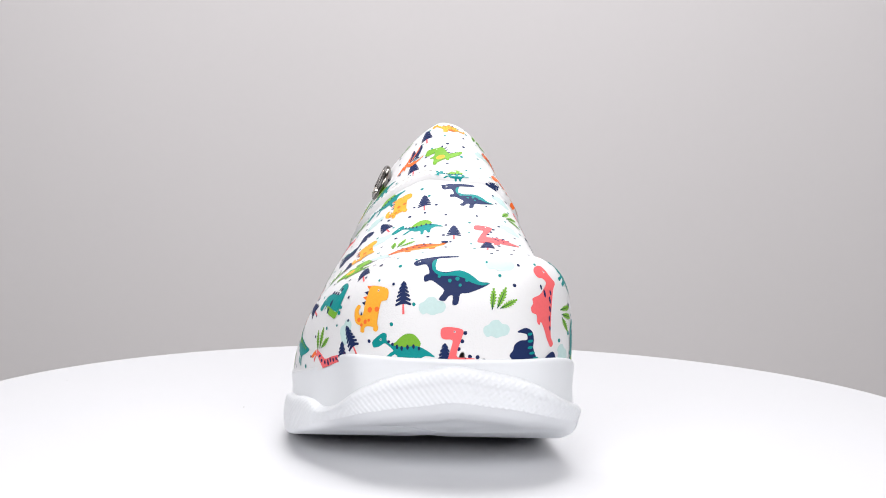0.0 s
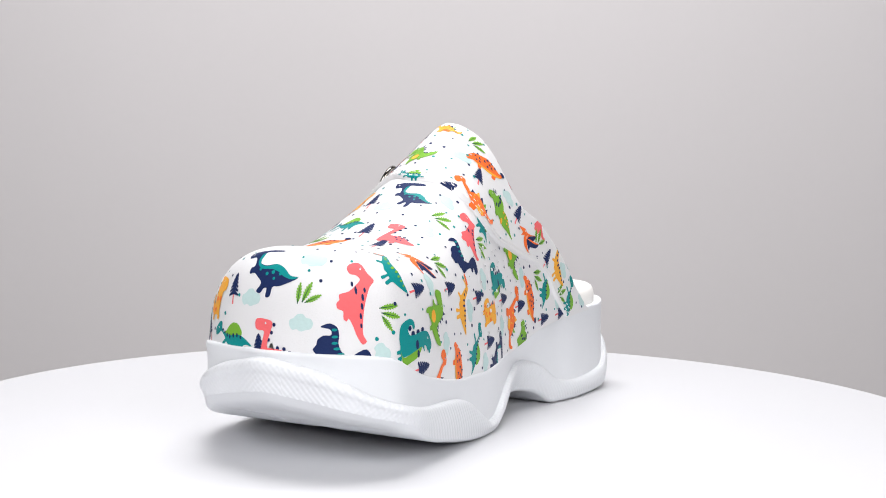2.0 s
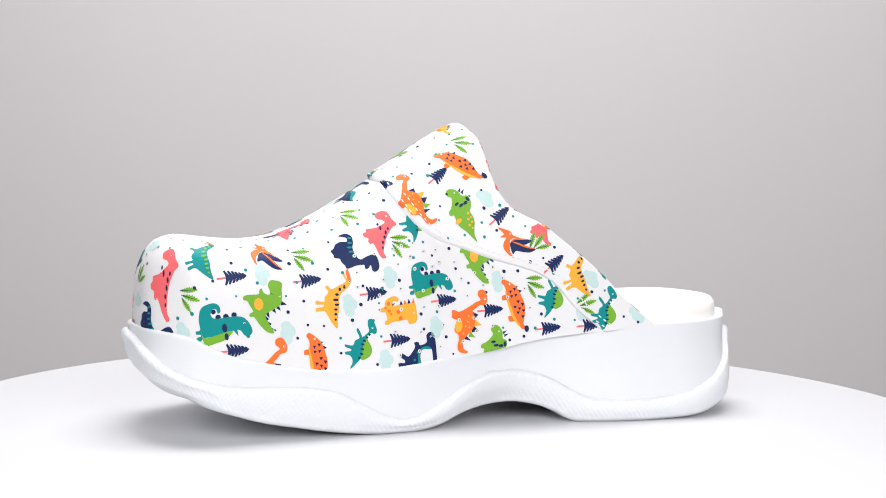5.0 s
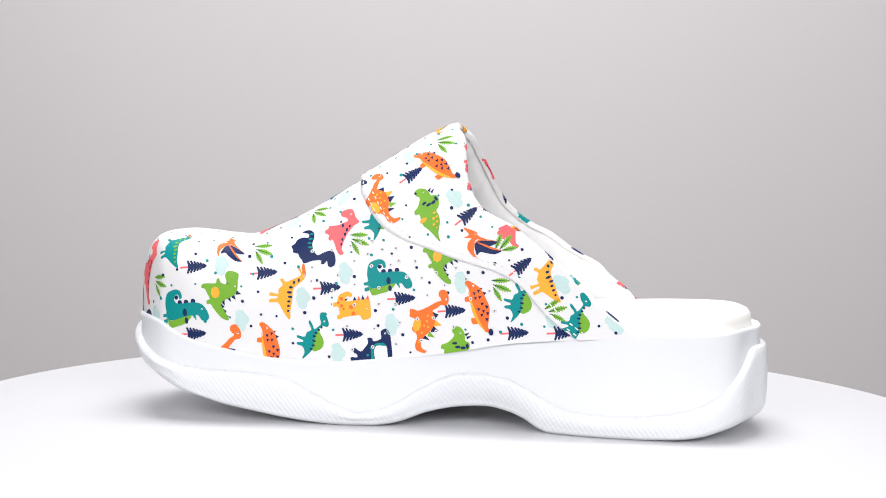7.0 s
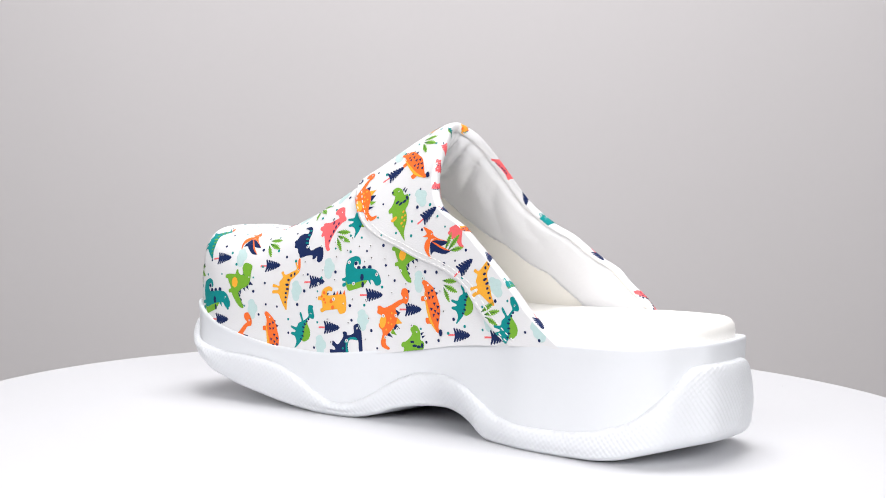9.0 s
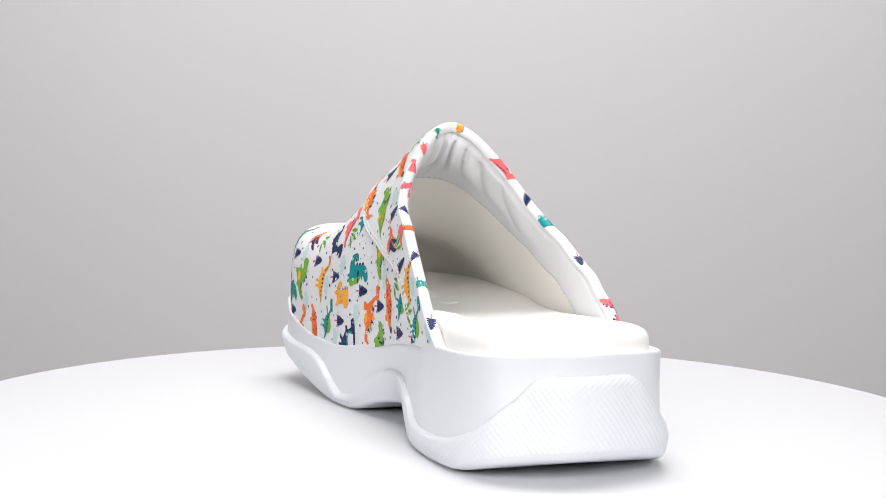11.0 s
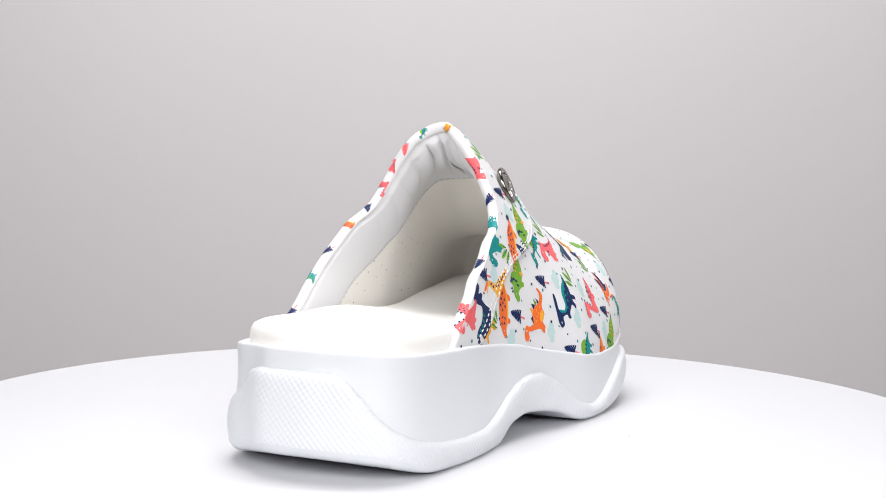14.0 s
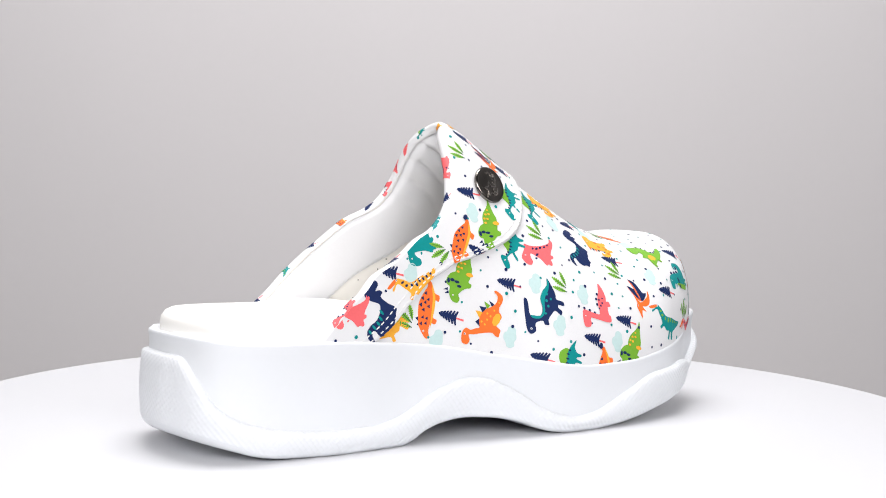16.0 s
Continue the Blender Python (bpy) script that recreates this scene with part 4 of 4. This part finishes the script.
PRINTS += [("fronds", "u", *row) for row in (("GD", 48, -126, 62, 8, 11.5, 0, 0, 0), ("GD", 37, -32, 84, 6, 11.5, 0, 0, 0), ("GD", 41, -77, 78, 3, 11.5, 0, 0, 0), ("GD", 29, -54, 96, 15, 11.5, 0, 0, 0), ("GD", 34, 34, 65, 8, 11.5, 0, 0, 0), ("GD", -38, -25, 90, 4, 11.5, 0, 0, 0), ("GD", -53, -29, 67, 5, 11.5, 0, 0, 0), ("GD", -46, -68, 71, 6, 11.5, 0, 0, 0), ("GD", -50, 54, 55, 5, 11.5, 0, 0, 0), ("GD", 22, -144, 70, -26, 11.5, 0, 0, 0),)]
PRINTS += [("fronds", "u", *row) for row in (("GD", -48, -115, 50, 56, 11.5, 0, 0, 0), ("GD", -18, -80, 87, -1, 11.5, 0, 0, 0),)]
PRINTS += [("plated", "p", *row) for row in (("ONY", 30, -24, 104, -29, 28, 0, 0, 0), ("YNO", 1, -2, 138, -2, 17, 0, 0, 0),)]
PRINTS += [("plated", "u", *row) for row in (("ONY", 50, -89, 33, 8, 28, 0, 0.13, -0.08), ("ONY", 37, 1, 49, 23, 28, 0, 0, 0), ("ONY", -54, 14, 52, 22, 28, 0, 0, 0),)]
PRINTS += [("rex", "p", *row) for row in (("PP", 32, 38, 92, -4, 18, 0, -0, 0.01), ("PP", -51, 81, 58, 40, 20, 0, 0, 0), ("TT", -45, 44, 86, 7, 22, 0, 0, 0),)]
PRINTS += [("rex", "u", *row) for row in (("PN", 36, -40, 89, 13, 22.6, 0, 0, 0), ("PN", -45, -23, 81, 50, 23, 0, 0, 0), ("PP", -32, 19, 107, 4, 22, 0, 0.13, 0.14),)]
PRINTS += [("sailback", "p", *row) for row in (("TGN", 35, 69, 53, 16, 21, 0, 0, 0), ("TGN", -31, -16, 104, -5, 21, 0, 0, 0), ("TGN", 3, -38, 115, 0, 15, 0, 0, 0),)]
PRINTS += [("sailback", "u", *row) for row in (("TGN", 45, -51, 41, 28, 21, 0, 0, 0), ("TGN", 34, 43, 61, 24, 21, 0, 0, 0), ("TGN", 32, -25, 96, 4, 21, 0, 0, 0), ("TGN", -43, -8, 83, 7, 21, 0, 0, 0), ("TGN", -65, -25, 31, 5, 21, 0, 0, 0), ("TGN", -27, -31, 101, -10, 21, 0, 0, 0), ("TGN", -15, -143, 50, 47, 23, 0, 0, 0), ("TGN", -12, -68, 93, 1, 21, 0, 0, 0),)]
PRINTS += [("slim_rex", "u", *row) for row in (("PN", 39, -135, 68, 18, 33, 0, 0, 0),)]
PRINTS += [("strider", "p", *row) for row in (("NT", -51, 69, 56, 33, 25, 0, 0, 0),)]
PRINTS += [("strider", "u", *row) for row in (("NT", 35, -140, 50, 18, 24, 0, 0, 0), ("NT", 39, -53, 81, 13, 22, 0, 0, 0), ("NT", -41, -48, 81, 53, 22, 0, 0, 0),)]
PRINTS += [("striped", "p", *row) for row in (("YN", 35, 55, 71, -10, 26, 0, 0, 0), ("YN", -50, 49, 68, 48, 26, 0, 0, 0),)]
PRINTS += [("striped", "u", *row) for row in (("TG", 44, -120, 80, 0, 26, 0, 0, 0), ("YN", 45, -63, 61, 15, 26, 0, 0, 0), ("TG", -58, -93, 46, 86, 26, 0, 0, 0), ("YN", -50, 62, 51, 5, 26, 0, 0, 0), ("PN", -45, -120, 41, 52, 26, 0, 0, 0),)]
PRINTS += [("upright", "p", *row) for row in (("GNY", -1, -23, 125, 4, 18, 0, 0, 0),)]
PRINTS += [("upright", "u", *row) for row in (("GNY", 50, -94, 58, 9, 22, 0, 0, 0), ("GNY", 33, 7, 77, 7, 22, 0, 0, 0), ("GNY", -35, -102, 77, 65, 22, 0, 0, 0),)]
PRINTS += [("winged", "p", *row) for row in (("ON", 33, 24, 85, -41, 21, 0, 0, 0), ("ON", -16, -13, 122, -32, 21, 0, 0, 0),)]
PRINTS += [("winged", "u", *row) for row in (("ON", 41, -93, 80, -17, 21, 0, 0, 0), ("ON", -55, -77, 58, -9, 21, 0, 0, 0),)]


LEATHERS = {"u": (UPPER, bvh_of(UPPER)), "p": (PANEL, bvh_of(PANEL)), "e": (EDGE, bvh_of(EDGE))}
TITLES = {"conifer": "tree_print", "fronds": "leaf_print", "cloud": "cloud_print"}
for kind, piece, ink, x, y, z, angle, size, flip, along, rise_by in PRINTS:
    ob, tree = LEATHERS[piece]
    lay(tree, (x, y, z), angle, size, flip, DESIGNS[kind](*ink), TITLES.get(kind, "dinosaur_print"), ob, 2.2, (along, rise_by))


def dot_prints():
    """Scattered navy and teal dots between the figures."""
    rng = random.Random(11)
    taken = [(Vector(r[3:6]), r[7] * (0.45 if r[0] not in TITLES else 0.42)) for r in PRINTS]
    for piece in ("u", "p"):
        ob, tree = LEATHERS[piece]
        verts, faces, slots = [], [], []
        tries, dots = 0, []
        while tries < 9000 and len(dots) < 430:
            tries += 1
            v = rng.uniform(-0.99, 0.99)
            lo = seam(v) if piece == "p" else 0.0
            u = rng.uniform(lo + 0.02, 0.985 if piece == "p" else min(1.0, seam(v) - 0.01))
            p = upper_point(u, v)
            if any((p - q).length < r for q, r in taken) or any((p - q).length < 6.6 for q in dots):
                continue
            dots.append(p.copy())
            spot, n, _, _ = tree.find_nearest(p)
            a = n.orthogonal().normalized()
            b = n.cross(a)
            r = rng.uniform(0.5, 0.85)
            base = len(verts)
            for k in range(8):
                t = 2 * math.pi * k / 8
                w, m, _, _ = tree.find_nearest(spot + a * (r * math.cos(t)) + b * (r * 1.1 * math.sin(t)))
                verts.append((w + m * 0.16) * U)
            faces.append(tuple(base + k for k in range(8)))
            slots.append(rng.choice((0, 1)))
        ob2 = part("dot_prints", mesh_of("dot_prints", verts, faces, [INK["N"], INK["T"]], True, None, slots), ob, "small navy and teal printed dots")
        ob2["kind"] = "stuff"


dot_prints()


def edge_prints():
    """The figures that run over the rolled top line."""
    for v, kind, ink, angle, size in ((-0.08, "plated", "YNO", 0, 9), (-0.34, "rex", "PN", 5, 17), (-0.47, "conifer", "NP", 30, 8.5), (-0.57, "rex", "TT", -10, 17),
                                      (-0.71, "conifer", "NP", 10, 8.5), (-0.88, "bronto", "PN", 15, 16), (0.16, "sailback", "TGN", 20, 7), (0.30, "conifer", "PN", 60, 7.5),
                                      (0.41, "rex", "PN", -20, 9), (0.52, "bronto", "PN", 10, 10), (0.61, "conifer", "NP", -30, 7.5), (0.69, "armoured", "ONY", 20, 13),
                                      (0.78, "conifer", "NP", 40, 7.5), (0.86, "striped", "TG", 0, 14), (0.95, "conifer", "NP", 20, 8.5)):
        p, n = upper_surface(1.0, v, -0.4)
        back = (upper_point(1.0, v) - upper_point(0.985, v)).normalized()
        lay(LEATHERS["e"][1], p + back * 1.6, angle, size, 0, DESIGNS[kind](*ink), TITLES.get(kind, "dinosaur_print"), EDGE, 2.0)


edge_prints()


# ---- stitching, punched holes and the button ----
THREAD = material("white_thread", (0.74, 0.73, 0.72), 0.7, grain=0.1, scale=2000)
HOLE = material("hole_shade_disc", (0.16, 0.15, 0.145), 0.5, grain=0.2, scale=1500)
NICKEL = material("polished_dark_nickel", (0.22, 0.205, 0.19), 0.14, metal=1.0, bump=0.00003, scale=400, grain=0.1)
# The dark nickel again, its relief's glints put into a lighter base colour.
BRIGHT = material("glint_toned_nickel", (0.52, 0.49, 0.46), 0.24, metal=1.0, grain=0.1, scale=900)


def stitching(name, path, off, parent, pitch=2.9, long=1.9, fat=0.32, label=""):
    """A row of thread stitches along path, which gives u for v."""
    pts = []
    for k in range(1200):
        v = -0.995 + 1.99 * k / 1199
        pts.append(upper_surface(min(0.999, path(v)), v, off))
    verts, faces, run, last = [], [], 0.0, 0.0
    for i in range(1, len(pts)):
        step = pts[i][0] - pts[i - 1][0]
        run += step.length
        if run - last < pitch or step.length < 1e-6:
            continue
        last = run
        p, n = pts[i]
        d = step.normalized()
        q = d.cross(n).normalized()
        base = len(verts)
        for a, w in ((-0.5, 0.35), (-0.3, 1.0), (0.3, 1.0), (0.5, 0.35)):
            for c, s in ((1, 0), (0.5, 0.8), (-0.5, 0.8), (-1, 0)):
                verts.append((p + d * (a * long) + q * (c * fat * w) + n * (s * fat * 1.1 * w)) * U)
        for r in range(3):
            for c in range(3):
                faces.append((base + r * 4 + c, base + r * 4 + c + 1, base + r * 4 + c + 5, base + r * 4 + c + 4))
    ob = part(name, mesh_of(name, verts, faces, THREAD), parent, label)
    ob["kind"] = "stuff"


stitching("seam_stitching", lambda v: seam(v) + 0.011, 1.75, PANEL, label="row of small white stitches")
stitching("seam_stitching", lambda v: seam(v) + 0.028, 1.75, PANEL, label="row of small white stitches")
stitching("collar_stitching", lambda v: 0.755 + 0.12 * v * v, -3.35, UPPER, label="row of small white stitches")


def punched_holes(off, parent, sign, lip):
    """Small raised lips on uncut leather; a dark disc paints in each hole's shade."""
    rng = random.Random(7)
    for i in range(7):
        for j in range(8):
            u = 0.50 + 0.043 * j + 0.02 * (i % 2)
            v = 0.965 - 0.055 * i - 0.006 * j
            if u > seam(v) - 0.012 or (i + j) % 7 == 6:
                continue
            p, n = upper_surface(u, v, off)
            a = n.orthogonal().normalized()
            b = n.cross(a)
            p = p + a * rng.uniform(-1.6, 1.6) + b * rng.uniform(-1.6, 1.6)
            wide = rng.uniform(0.85, 1.15)
            verts, faces = [], []
            for r, h in ((0.85, 0.05), (0.62, 0.26), (0.44, 0.24), (0.40, 0.12)):
                for k in range(8):
                    t = 2 * math.pi * k / 8
                    verts.append((p + a * (r * wide * math.cos(t)) + b * (r * math.sin(t)) + n * (h * sign)) * U)
            for ring in range(3):
                for k in range(8):
                    c, d = ring * 8 + k, ring * 8 + (k + 1) % 8
                    faces.append((c, d, d + 8, c + 8))
            faces.append(tuple(24 + k for k in range(8)))
            part("punched_hole", mesh_of("punched_hole", verts, faces, [lip, HOLE], True, None, [0] * 24 + [1]), parent)


punched_holes(0.3, UPPER, 1, LEATHER)
punched_holes(-2.3, UPPER, -1, LINING)


def button():
    spot, n, _, _ = LEATHERS["p"][1].find_nearest(Vector(BUTTON_AT))
    n = (n + Vector((-0.96, -0.19, 0.2))).normalized()
    up = Vector((0, 0.25, 1))
    up = (up - n * up.dot(n)).normalized()
    side = up.cross(n)
    m = Matrix((side, up, n)).transposed().to_4x4()
    m.translation = (spot + n * 1.3) * U

    def turned(profile, k=40):
        verts = [Vector((r * math.cos(2 * math.pi * i / k), r * 1.0 * math.sin(2 * math.pi * i / k), z)) * U for r, z in profile for i in range(k)]
        faces = grid_faces(len(profile), k, True)
        faces.append([(len(profile) - 1) * k + i for i in range(k)])
        return verts, faces
    v, f = turned([(6.5, -2.0), (8.6, -0.6), (9.0, 0.4), (8.8, 1.1), (8.3, 1.45), (7.9, 1.3), (7.6, 1.25), (5, 1.6), (2, 1.8)])
    ob = part("button", mesh_of("button", v, f, NICKEL), clog, "round polished dark nickel snap button")
    ob.matrix_local = m

    def raised(name, outline, h0, h1):
        bm = bmesh.new()
        low = [bm.verts.new(Vector((x, y, h0)) * U) for x, y in outline]
        top = [bm.verts.new(Vector((x, y, h1)) * U) for x, y in outline]
        bm.faces.new(top)
        for i in range(len(low)):
            j = (i + 1) % len(low)
            bm.faces.new((low[i], low[j], top[j], top[i]))
        me = bpy.data.meshes.new(name)
        bm.to_mesh(me); bm.free()
        me.materials.append(BRIGHT)
        part(name, me, ob)
    def star(big, small):
        return [(-2.0 + (big if k % 2 == 0 else small) * math.sin(math.pi * k / 5 + 0.2), -2.2 + (big if k % 2 == 0 else small) * math.cos(math.pi * k / 5 + 0.2)) for k in range(10)]
    outer, inner = star(4.2, 2.0), star(3.3, 1.5)
    for k in range(10):
        j = (k + 1) % 10
        raised("star_relief", [outer[k], inner[k], inner[j], outer[j]], 1.2, 2.0)
    for x, y, w, h, a in ((1.7, -0.6, 0.5, 2.8, 0.5), (2.9, -0.2, 0.5, 2.4, -0.4), (2.4, 1.5, 0.5, 2.4, 0.9), (3.8, 1.4, 0.5, 2.0, 0.2), (2.6, 3.2, 0.5, 2.0, 0.7), (4.2, 3.4, 0.5, 1.8, -0.3),
                          (3.2, 4.9, 0.5, 1.6, 0.9), (1.0, 5.6, 0.9, 0.9, 0.0), (0.9, -4.6, 0.5, 2.0, 0.6), (2.2, -3.6, 0.5, 1.6, -0.5)):
        c, s = math.cos(a), math.sin(a)
        raised("relief_bar", [(x + (p * c - q * s), y + (p * s + q * c)) for p, q in ((-w / 2, -h / 2), (w / 2, -h / 2), (w / 2, h / 2), (-w / 2, h / 2))], 1.2, 1.95)
    return ob


BUTTON_AT = (-29, -3, 110.5)
button()


def motions():
    rows = [(k * 0.25, pose(0, 0, 0, 0, 0, TURN * k * 0.25)) for k in range(65)]
    walk(table, rows)
    walk(clog, rows)


motions()
